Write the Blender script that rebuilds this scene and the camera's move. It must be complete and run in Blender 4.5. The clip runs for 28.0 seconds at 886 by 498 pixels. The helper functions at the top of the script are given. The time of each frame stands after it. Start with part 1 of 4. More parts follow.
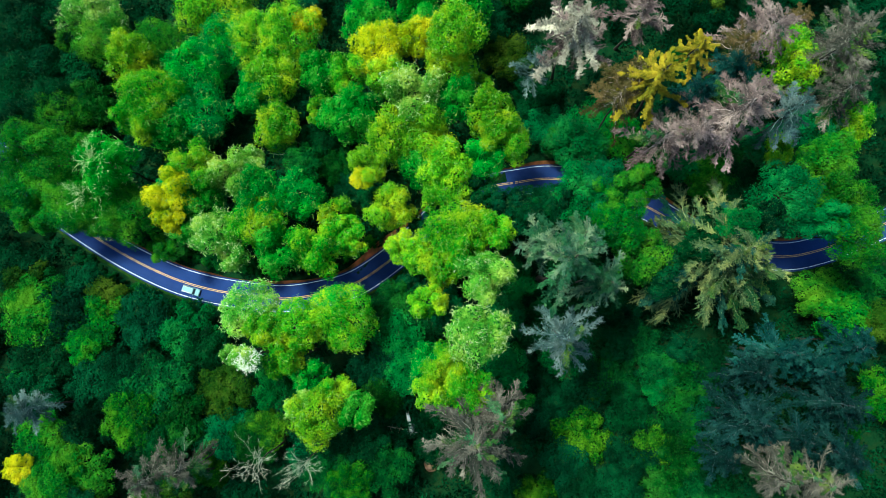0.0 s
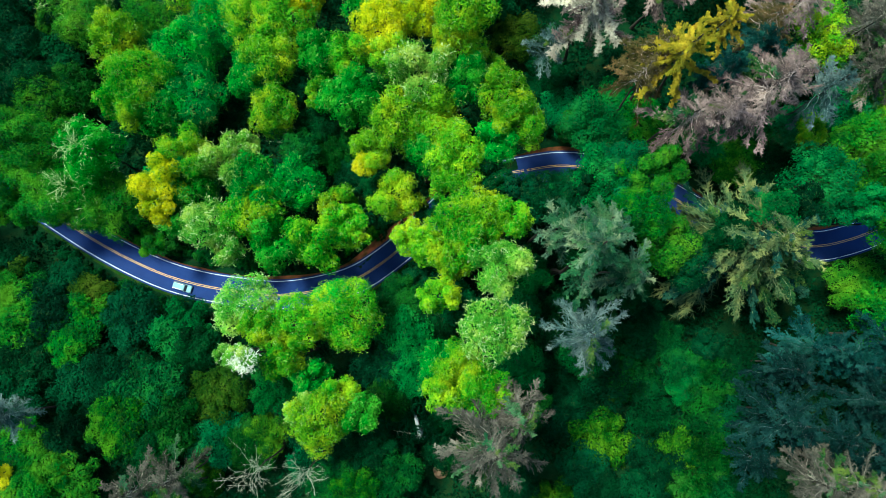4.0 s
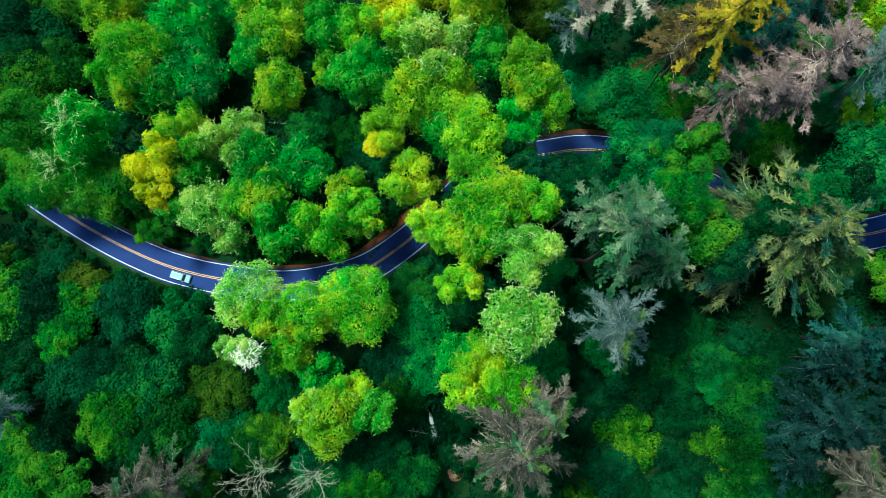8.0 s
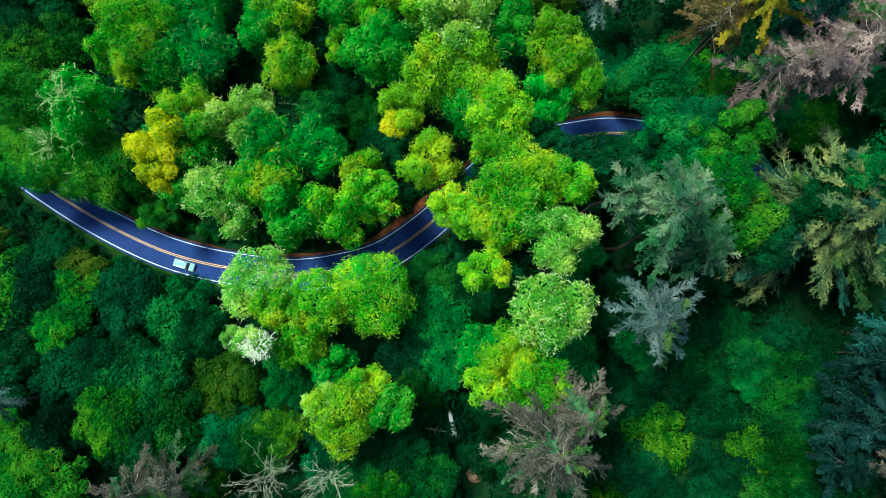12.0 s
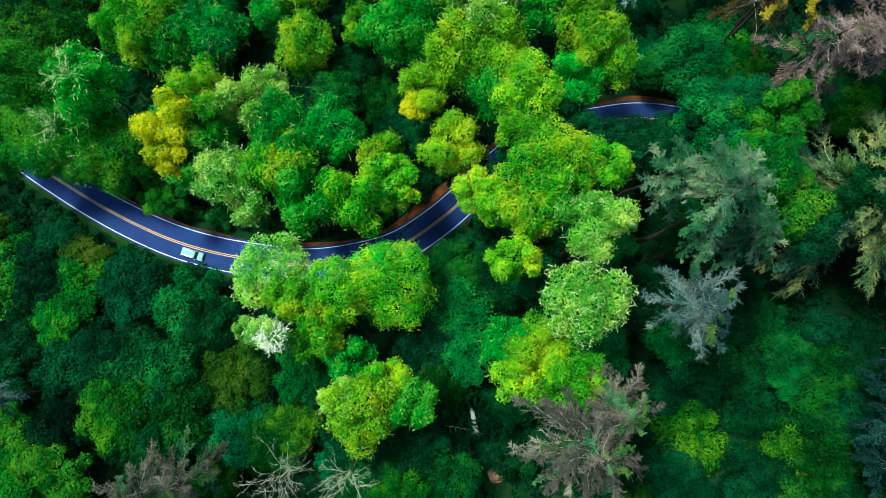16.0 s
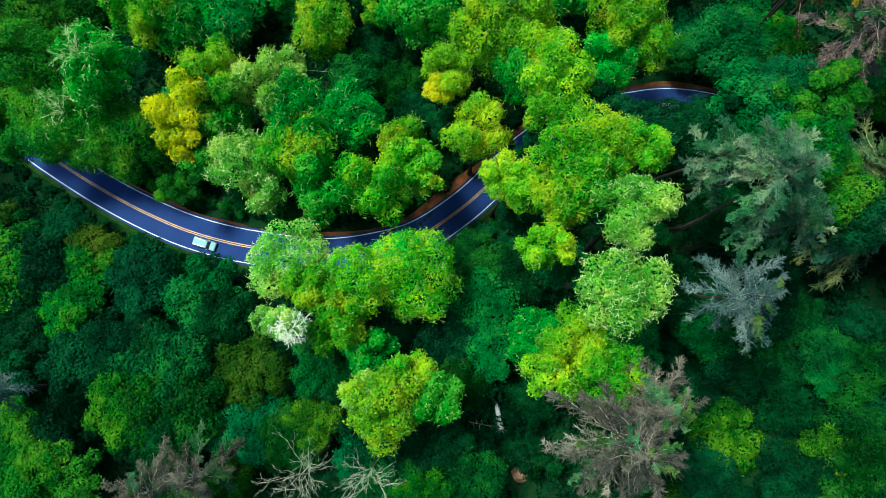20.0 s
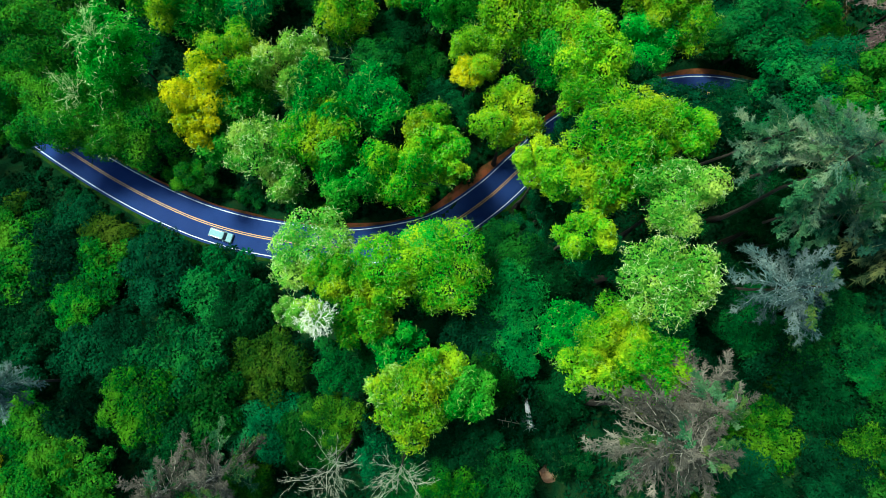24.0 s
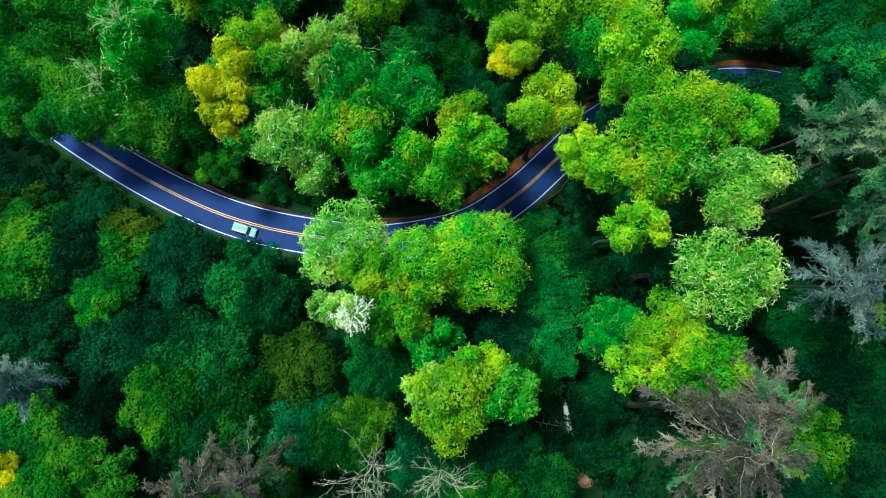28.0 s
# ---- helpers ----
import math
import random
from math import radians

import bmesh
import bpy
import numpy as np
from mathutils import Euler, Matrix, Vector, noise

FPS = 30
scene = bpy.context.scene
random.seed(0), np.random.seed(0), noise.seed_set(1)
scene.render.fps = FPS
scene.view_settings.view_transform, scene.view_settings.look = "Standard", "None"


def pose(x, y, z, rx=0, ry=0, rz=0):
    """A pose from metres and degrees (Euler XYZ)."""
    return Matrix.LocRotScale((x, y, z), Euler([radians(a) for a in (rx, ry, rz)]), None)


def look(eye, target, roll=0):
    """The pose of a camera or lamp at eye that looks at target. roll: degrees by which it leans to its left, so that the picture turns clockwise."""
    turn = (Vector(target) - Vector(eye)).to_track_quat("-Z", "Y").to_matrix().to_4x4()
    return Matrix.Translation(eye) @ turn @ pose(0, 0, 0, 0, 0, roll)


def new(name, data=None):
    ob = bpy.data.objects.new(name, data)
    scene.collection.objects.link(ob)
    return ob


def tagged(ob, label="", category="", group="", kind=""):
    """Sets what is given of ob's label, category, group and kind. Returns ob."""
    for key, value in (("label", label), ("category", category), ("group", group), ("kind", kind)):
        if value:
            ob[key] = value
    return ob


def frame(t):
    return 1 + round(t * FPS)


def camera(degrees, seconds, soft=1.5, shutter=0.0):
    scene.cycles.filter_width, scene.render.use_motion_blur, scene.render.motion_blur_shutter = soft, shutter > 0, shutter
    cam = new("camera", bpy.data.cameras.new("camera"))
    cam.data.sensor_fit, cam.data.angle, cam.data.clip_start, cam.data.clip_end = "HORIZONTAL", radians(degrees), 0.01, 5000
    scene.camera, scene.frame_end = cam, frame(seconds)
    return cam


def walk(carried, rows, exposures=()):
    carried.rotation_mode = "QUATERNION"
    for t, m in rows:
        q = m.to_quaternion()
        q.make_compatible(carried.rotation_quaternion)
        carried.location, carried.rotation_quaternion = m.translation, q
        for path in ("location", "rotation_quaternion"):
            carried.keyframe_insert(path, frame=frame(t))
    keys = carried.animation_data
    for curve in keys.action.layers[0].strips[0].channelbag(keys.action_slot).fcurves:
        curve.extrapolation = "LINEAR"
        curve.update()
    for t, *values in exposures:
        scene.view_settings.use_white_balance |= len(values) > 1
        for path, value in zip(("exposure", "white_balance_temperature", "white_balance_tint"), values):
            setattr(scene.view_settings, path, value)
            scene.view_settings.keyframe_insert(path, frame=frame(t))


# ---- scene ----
# ---------------------------------------------------------------- camera
cam = camera(67.83, 28.0, soft=0.95)


def drone(x, y, z, tilt, roll, yaw):
    """A hanging camera: tilt from straight down towards +y, roll and yaw in degrees."""
    return pose(x, y, z, tilt, 0, yaw) @ pose(0, 0, 0, 0, 0, roll)


PATH = [
    (0.0, drone(57.68, -4.86, 149.56, 5.260, -0.940, 0.000)),
    (2.0, drone(56.38, -5.31, 145.05, 5.354, 1.487, -2.862)),
    (11.0, drone(48.81, -8.34, 126.63, 5.295, 6.541, -7.422)),
    (20.0, drone(41.39, -10.96, 115.07, 5.108, 4.003, -4.272)),
    (24.0, drone(37.54, -12.34, 111.18, 5.314, 2.789, -2.874)),
    (28.0, drone(32.81, -13.43, 107.43, 5.721, 1.257, -1.041)),
]
walk(cam, PATH, ((0.0, 1.17, 6200, -9.0), (28.0, 1.0, 6350, -9.0)))

# ---------------------------------------------------------------- light
world = bpy.data.worlds.new("sky")
scene.world = world
world.use_nodes = True
wn = world.node_tree
sky = wn.nodes.new("ShaderNodeTexSky")
sky.sky_type = "NISHITA"
sky.sun_disc = False
SUN_EL, SUN_AZ = radians(61), radians(-52)
sky.sun_elevation, sky.sun_rotation = SUN_EL, SUN_AZ
wn.links.new(sky.outputs[0], wn.nodes["Background"].inputs[0])
wn.nodes["Background"].inputs[1].default_value = 0.147
sun_lamp = bpy.data.lights.new("sun", "SUN")
sun_lamp.energy, sun_lamp.angle, sun_lamp.color = 4.4, radians(14), (1.0, 0.98, 0.90)
sun = new("sun", sun_lamp)
SUN_DIR = Vector((math.sin(SUN_AZ) * math.cos(SUN_EL), math.cos(SUN_AZ) * math.cos(SUN_EL), math.sin(SUN_EL)))
sun.matrix_world = look(SUN_DIR * 200, (0, 0, 0))


# ---------------------------------------------------------------- materials
def mat(name, rough=0.8, metal=0.0):
    m = bpy.data.materials.new(name)
    m.use_nodes = True
    b = m.node_tree.nodes["Principled BSDF"]
    b.inputs["Roughness"].default_value = rough
    b.inputs["Metallic"].default_value = metal
    return m, m.node_tree, b


def node(nt, kind, **values):
    n = nt.nodes.new(kind)
    for k, v in values.items():
        n.inputs[k].default_value = v
    return n


def ramp(nt, fac, *stops):
    r = nt.nodes.new("ShaderNodeValToRGB")
    e = r.color_ramp.elements
    while len(e) < len(stops):
        e.new(0.5)
    for k, (p, c) in zip(e, stops):
        k.position, k.color = p, (*c, 1)
    nt.links.new(fac, r.inputs[0])
    return r.outputs[0]


def mixed(nt, fac, a, b, mode="MIX"):
    m = nt.nodes.new("ShaderNodeMix")
    m.data_type, m.blend_type = "RGBA", mode
    for sock, v in ((m.inputs[0], fac), (m.inputs[6], a), (m.inputs[7], b)):
        if hasattr(v, "is_output"):
            nt.links.new(v, sock)
        else:
            sock.default_value = v if isinstance(v, float) else (*v, 1)
    return m.outputs[2]


def world_noise(nt, scale, detail=3.0):
    g = nt.nodes.new("ShaderNodeNewGeometry")
    n = node(nt, "ShaderNodeTexNoise", Scale=scale, Detail=detail)
    nt.links.new(g.outputs["Position"], n.inputs["Vector"])
    return n.outputs["Fac"]


def leaf_material(name, dark, mid, light, see=0.35):
    """Foliage: colour varies leaf by leaf, tree by tree and in patches; light passes through in part."""
    m, nt, b = mat(name, 0.62)
    b.inputs["Specular IOR Level"].default_value = 0.015
    g = nt.nodes.new("ShaderNodeNewGeometry")
    o = nt.nodes.new("ShaderNodeObjectInfo")
    patch = mixed(nt, 0.4, world_noise(nt, 0.17, 2.0), world_noise(nt, 0.55, 3.0))
    leaf = ramp(nt, g.outputs["Random Per Island"], (0.0, dark), (0.45, mid), (1.0, light))
    patchy = ramp(nt, patch, (0.38, dark), (0.50, mid), (0.63, light))
    c = mixed(nt, 0.72, leaf, patchy)
    hue = node(nt, "ShaderNodeHueSaturation", Saturation=1.0, Value=1.0)
    mp = node(nt, "ShaderNodeMapRange")
    mp.inputs[3].default_value, mp.inputs[4].default_value = 0.488, 0.514
    nt.links.new(o.outputs["Random"], mp.inputs[0])
    nt.links.new(mp.outputs[0], hue.inputs["Hue"])
    mul, frac, val = (nt.nodes.new("ShaderNodeMath") for _ in range(3))
    mul.operation, frac.operation, val.operation = "MULTIPLY", "FRACT", "MULTIPLY_ADD"
    mul.inputs[1].default_value, val.inputs[1].default_value, val.inputs[2].default_value = 17.3, 0.55, 0.74
    nt.links.new(o.outputs["Random"], mul.inputs[0])
    nt.links.new(mul.outputs[0], frac.inputs[0])
    nt.links.new(frac.outputs[0], val.inputs[0])
    nt.links.new(val.outputs[0], hue.inputs["Value"])
    nt.links.new(c, hue.inputs["Color"])
    nt.links.new(hue.outputs[0], b.inputs["Base Color"])
    t = nt.nodes.new("ShaderNodeBsdfTranslucent")
    nt.links.new(hue.outputs[0], t.inputs[0])
    mx = node(nt, "ShaderNodeMixShader", Fac=see)
    nt.links.new(b.outputs[0], mx.inputs[1])
    nt.links.new(t.outputs[0], mx.inputs[2])
    nt.links.new(mx.outputs[0], nt.nodes["Material Output"].inputs[0])
    return m


def bark_material(name, a, b_, scale=3.0):
    m, nt, b = mat(name, 0.9)
    b.inputs["Specular IOR Level"].default_value = 0.1
    g = nt.nodes.new("ShaderNodeNewGeometry")
    c = mixed(nt, g.outputs["Random Per Island"], a, b_)
    c = mixed(nt, 0.5, c, ramp(nt, world_noise(nt, scale, 5.0), (0.35, a), (0.65, b_)))
    nt.links.new(c, b.inputs["Base Color"])
    bump = node(nt, "ShaderNodeBump", Strength=0.5, Distance=0.03)
    nt.links.new(world_noise(nt, 14.0, 4.0), bump.inputs["Height"])
    nt.links.new(bump.outputs[0], b.inputs["Normal"])
    return m


LEAF = {
    "lime": leaf_material("lime_leaves", (0.004, 0.11, 0.004), (0.042, 0.27, 0.008), (0.33, 0.45, 0.012)),
    "chartreuse": leaf_material("chartreuse_leaves", (0.008, 0.12, 0.004), (0.085, 0.29, 0.008), (0.38, 0.46, 0.012)),
    "moss": leaf_material("moss_green_leaves", (0.002, 0.050, 0.006), (0.012, 0.13, 0.008), (0.085, 0.24, 0.012)),
    "green": leaf_material("green_leaves", (0.002, 0.075, 0.008), (0.006, 0.19, 0.014), (0.055, 0.36, 0.020)),
    "yellow": leaf_material("yellow_leaves", (0.07, 0.20, 0.003), (0.34, 0.38, 0.005), (0.64, 0.54, 0.012)),
    "pale": leaf_material("pale_leaves", (0.012, 0.14, 0.010), (0.085, 0.30, 0.022), (0.38, 0.50, 0.075)),
    "white": leaf_material("lichen_leaves", (0.07, 0.22, 0.03), (0.30, 0.46, 0.11), (0.62, 0.68, 0.36)),
    # teal: bluish green taken near black, the shade between crowns painted in
    "teal": leaf_material("shade_dark_leaves", (0.0008, 0.012, 0.004), (0.002, 0.029, 0.009), (0.006, 0.070, 0.019)),
    # thicket and glade: green and lime darkened, with understorey shade in the colour
    "thicket": leaf_material("shaded_green_leaves", (0.001, 0.016, 0.003), (0.003, 0.052, 0.008), (0.022, 0.14, 0.014)),
    "glade": leaf_material("shaded_lime_leaves", (0.001, 0.026, 0.003), (0.008, 0.08, 0.004), (0.08, 0.21, 0.008)),
    "jade": leaf_material("jade_leaves", (0.002, 0.035, 0.009), (0.005, 0.10, 0.024), (0.025, 0.20, 0.04)),
    "olive": leaf_material("olive_leaves", (0.004, 0.028, 0.003), (0.018, 0.06, 0.004), (0.065, 0.115, 0.010)),
}
NEEDLE = {
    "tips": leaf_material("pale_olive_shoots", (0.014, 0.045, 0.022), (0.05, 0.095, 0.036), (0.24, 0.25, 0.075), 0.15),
    "greytips": leaf_material("grey_green_shoots", (0.014, 0.055, 0.036), (0.05, 0.115, 0.066), (0.19, 0.24, 0.12), 0.15),
    # olivefir sprays whose shade is painted into the needles, picked at random
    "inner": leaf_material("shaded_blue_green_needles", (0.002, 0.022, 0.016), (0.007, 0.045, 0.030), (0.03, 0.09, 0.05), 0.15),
    "bone": leaf_material("bone_needles", (0.11, 0.10, 0.075), (0.26, 0.24, 0.18), (0.58, 0.54, 0.40), 0.15),
    "gold": leaf_material("gold_needles", (0.045, 0.075, 0.008), (0.22, 0.19, 0.014), (0.52, 0.38, 0.03), 0.2),
    "bluegreen": leaf_material("blue_green_needles", (0.001, 0.013, 0.011), (0.004, 0.034, 0.028), (0.02, 0.085, 0.066), 0.15),
    "rust": leaf_material("rusty_needles", (0.02, 0.025, 0.006), (0.06, 0.05, 0.016), (0.15, 0.10, 0.04), 0.15),
    "pinkgrey": leaf_material("dead_pinkish_needles", (0.034, 0.027, 0.025), (0.11, 0.080, 0.074), (0.36, 0.26, 0.23), 0.15),
    "bluegrey": leaf_material("blue_grey_needles", (0.008, 0.032, 0.030), (0.034, 0.070, 0.064), (0.15, 0.20, 0.18), 0.15),
    "greypine": leaf_material("grey_green_needles", (0.004, 0.035, 0.014), (0.018, 0.085, 0.034), (0.09, 0.19, 0.075), 0.2),
    "olivefir": leaf_material("olive_needles", (0.003, 0.030, 0.012), (0.016, 0.07, 0.018), (0.13, 0.18, 0.03), 0.2),
    # dark blue fir needles, with the lens's corner falloff added to the colour
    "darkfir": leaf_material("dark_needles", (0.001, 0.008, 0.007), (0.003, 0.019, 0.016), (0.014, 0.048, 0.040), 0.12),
    "browndead": leaf_material("brown_dead_needles", (0.014, 0.021, 0.014), (0.050, 0.048, 0.038), (0.18, 0.16, 0.125), 0.15),
}
BARK = bark_material("grey_brown_bark", (0.014, 0.013, 0.010), (0.048, 0.043, 0.034))
TWIG_PALE = bark_material("pale_bare_twigs", (0.17, 0.32, 0.09), (0.52, 0.61, 0.27))
TWIG = bark_material("pale_lichen_twigs", (0.06, 0.22, 0.025), (0.27, 0.42, 0.09))
TWIG_WHITE = bark_material("bleached_twigs", (0.52, 0.55, 0.40), (0.85, 0.85, 0.70))
TWIG_GREY = bark_material("weathered_grey_wood", (0.17, 0.16, 0.15), (0.46, 0.44, 0.41))
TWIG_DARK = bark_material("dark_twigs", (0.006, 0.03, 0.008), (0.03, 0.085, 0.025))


def asphalt():
    m, nt, b = mat("blue_grey_asphalt", 0.88)
    b.inputs["Specular IOR Level"].default_value = 0.06
    c = ramp(nt, world_noise(nt, 0.35, 6.0), (0.3, (0.005, 0.024, 0.105)), (0.7, (0.010, 0.040, 0.155)))
    c = mixed(nt, world_noise(nt, 0.09, 2.0), c, (0.014, 0.030, 0.115))
    c = mixed(nt, 0.35, c, ramp(nt, world_noise(nt, 18.0, 3.0), (0.3, (0.005, 0.010, 0.04)), (0.7, (0.018, 0.028, 0.09))))
    nt.links.new(c, b.inputs["Base Color"])
    bump = node(nt, "ShaderNodeBump", Strength=0.3, Distance=0.01)
    nt.links.new(world_noise(nt, 30.0, 2.0), bump.inputs["Height"])
    nt.links.new(bump.outputs[0], b.inputs["Normal"])
    return m


def worn_paint(name, colour, under, hole=0.36):
    m, nt, b = mat(name, 0.6)
    c = ramp(nt, world_noise(nt, 1.6, 6.0), (hole - 0.05, under), (hole + 0.05, colour))
    nt.links.new(c, b.inputs["Base Color"])
    return m


def earth(name, stops, scale=0.5, bumpy=0.25):
    m, nt, b = mat(name, 0.95)
    b.inputs["Specular IOR Level"].default_value = 0.02
    c = ramp(nt, world_noise(nt, scale, 8.0), *stops)
    c = mixed(nt, 0.35, c, ramp(nt, world_noise(nt, scale * 14, 4.0), *stops))
    nt.links.new(c, b.inputs["Base Color"])
    bump = node(nt, "ShaderNodeBump", Strength=0.7, Distance=bumpy)
    nt.links.new(world_noise(nt, scale * 6, 6.0), bump.inputs["Height"])
    nt.links.new(bump.outputs[0], b.inputs["Normal"])
    return m


ASPHALT = asphalt()
WHITE = worn_paint("worn_white_paint", (0.50, 0.54, 0.58), (0.06, 0.08, 0.16), 0.34)
YELLOW = worn_paint("worn_yellow_paint", (0.42, 0.25, 0.07), (0.10, 0.07, 0.05), 0.36)
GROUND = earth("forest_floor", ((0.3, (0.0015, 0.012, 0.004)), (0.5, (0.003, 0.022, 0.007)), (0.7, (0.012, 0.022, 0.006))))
DIRT = earth("red_brown_dirt", ((0.3, (0.02, 0.035, 0.006)), (0.45, (0.12, 0.055, 0.02)), (0.64, (0.27, 0.075, 0.035))), 0.6, 0.12)
VERGE = earth("grassy_verge", ((0.3, (0.004, 0.018, 0.003)), (0.5, (0.008, 0.035, 0.004)), (0.7, (0.03, 0.035, 0.010))), 0.7, 0.1)
ROCK = earth("brown_rock", ((0.3, (0.14, 0.07, 0.04)), (0.5, (0.24, 0.13, 0.07)), (0.7, (0.34, 0.22, 0.14))), 1.2, 0.1)


# ---------------------------------------------------------------- mesh helpers
def link_mesh(name, verts, faces, material, parent=None, label="", smooth=False):
    me = bpy.data.meshes.new(name)
    me.from_pydata(verts, [], faces)
    if smooth:
        me.polygons.foreach_set("use_smooth", [True] * len(me.polygons))
    me.materials.append(material)
    ob = new(name, me)
    if parent:
        ob.parent = parent
    if label:
        tagged(ob, label)
    return ob


def quad_mesh(name, q, material):
    """A mesh of loose faces from an array n x corners x 3."""
    n, e = q.shape[:2]
    me = bpy.data.meshes.new(name)
    me.vertices.add(e * n)
    me.vertices.foreach_set("co", np.ascontiguousarray(q, dtype=np.float32).ravel())
    me.loops.add(e * n)
    me.loops.foreach_set("vertex_index", np.arange(e * n, dtype=np.int32))
    me.polygons.add(n)
    me.polygons.foreach_set("loop_start", np.arange(0, e * n, e, dtype=np.int32))
    me.update(calc_edges=True)
    me.materials.append(material)
    return me


def rod_mesh(name, a, b, ra, rb, material, mid=None):
    """Tapered three-sided rods from points a to points b (n x 3), with radii ra and rb, bent through mid."""
    a, b = np.asarray(a, float), np.asarray(b, float)
    n = len(a)
    ra, rb = np.broadcast_to(ra, n), np.broadcast_to(rb, n)
    d = b - a
    d /= np.maximum(np.linalg.norm(d, axis=1, keepdims=True), 1e-6)
    up = np.where(np.abs(d[:, 2:3]) > 0.9, [[1.0, 0, 0]], [[0, 0, 1.0]])
    u = np.cross(d, up)
    u /= np.linalg.norm(u, axis=1, keepdims=True)
    w = np.cross(d, u)
    rings = [(a, ra), (b, rb)] if mid is None else [(a, ra), (np.asarray(mid, float), (ra + rb) * 0.55), (b, rb)]
    co = np.empty((n, len(rings), 3, 3))
    for k, (c, r) in enumerate(rings):
        for j in range(3):
            t = 2 * math.pi * j / 3
            co[:, k, j] = c + (math.cos(t) * u + math.sin(t) * w) * r[:, None]
    per = len(rings) * 3
    base = np.arange(n)[:, None] * per
    fs = []
    for k in range(len(rings) - 1):
        for j in range(3):
            i = (j + 1) % 3
            fs.append(base + np.array([[k * 3 + j, k * 3 + i, k * 3 + 3 + i, k * 3 + 3 + j]]))
    f = np.concatenate(fs)
    me = bpy.data.meshes.new(name)
    me.vertices.add(n * per)
    me.vertices.foreach_set("co", co.astype(np.float32).ravel())
    me.loops.add(f.size)
    me.loops.foreach_set("vertex_index", f.astype(np.int32).ravel())
    me.polygons.add(len(f))
    me.polygons.foreach_set("loop_start", np.arange(0, f.size, 4, dtype=np.int32))
    me.update(calc_edges=True)
    me.materials.append(material)
    return me


def tube_mesh(name, points, radii, material, sides=4):
    """One bent, tapered stem through the points."""
    verts, faces = [], []
    for k, (q, r) in enumerate(zip(points, radii)):
        d = unit(points[min(k + 1, len(points) - 1)] - points[max(k - 1, 0)])
        u = unit(np.cross(d, np.array((0.1, 0.2, 1.0))))
        w = np.cross(d, u)
        for j in range(sides):
            t = 2 * math.pi * j / sides
            verts.append(tuple(q + (math.cos(t) * u + math.sin(t) * w) * r))
            if k:
                i = (j + 1) % sides
                faces.append(((k - 1) * sides + j, (k - 1) * sides + i, k * sides + i, k * sides + j))
    me = bpy.data.meshes.new(name)
    me.from_pydata(verts, [], faces)
    me.materials.append(material)
    return me


def blade_mesh(name, a, b, wa, wb, material, mid=None):
    """Flat tapered strips from a to b, lying more or less level: fine twigs."""
    a, b = np.asarray(a, float), np.asarray(b, float)
    pts = [a, b] if mid is None else [a, np.asarray(mid, float), b]
    d = unit(b - a)
    side = unit(np.cross(d, np.array((0.13, 0.21, 1.0))))
    q = []
    for k in range(len(pts) - 1):
        w0 = wa + (wb - wa) * k / (len(pts) - 1)
        w1 = wa + (wb - wa) * (k + 1) / (len(pts) - 1)
        q.append(np.stack([pts[k] - side * w0, pts[k] + side * w0, pts[k + 1] + side * w1, pts[k + 1] - side * w1], 1))
    return quad_mesh(name, np.concatenate(q), material)


def spike_mesh(name, a, b, width, material):
    """Fine pointed shoots from a to b."""
    a, b = np.asarray(a, float), np.asarray(b, float)
    side = unit(np.cross(b - a, np.array((0.13, 0.21, 1.0)))) * width
    return quad_mesh(name, np.stack([a - side, a + side, b], 1), material)


def unit(v):
    return v / np.maximum(np.linalg.norm(v, axis=-1, keepdims=True), 1e-9)


def leaves(rng, pos, nrm, length, width, jitter=0.55):
    """Leaf sprays: pointed three-cornered leaves at pos, facing nrm more or less."""
    n = len(pos)
    nn = unit(nrm + rng.normal(0, jitter, (n, 3)))
    t = unit(np.cross(nn, unit(rng.normal(0, 1, (n, 3)))))
    s = np.cross(nn, t)
    L = length * rng.uniform(0.6, 1.35, (n, 1))
    W = width * rng.uniform(0.6, 1.3, (n, 1))
    q = np.empty((n, 3, 3))
    q[:, 0] = pos - t * L * 0.35 + s * W * 0.5
    q[:, 1] = pos - t * L * 0.35 - s * W * 0.5
    q[:, 2] = pos + t * L * 0.65 - nn * L * 0.15
    return q


# ---------------------------------------------------------------- land and road
def smooth_step(a, b, x):
    t = min(1.0, max(0.0, (x - a) / (b - a)))
    return t * t * (3 - 2 * t)


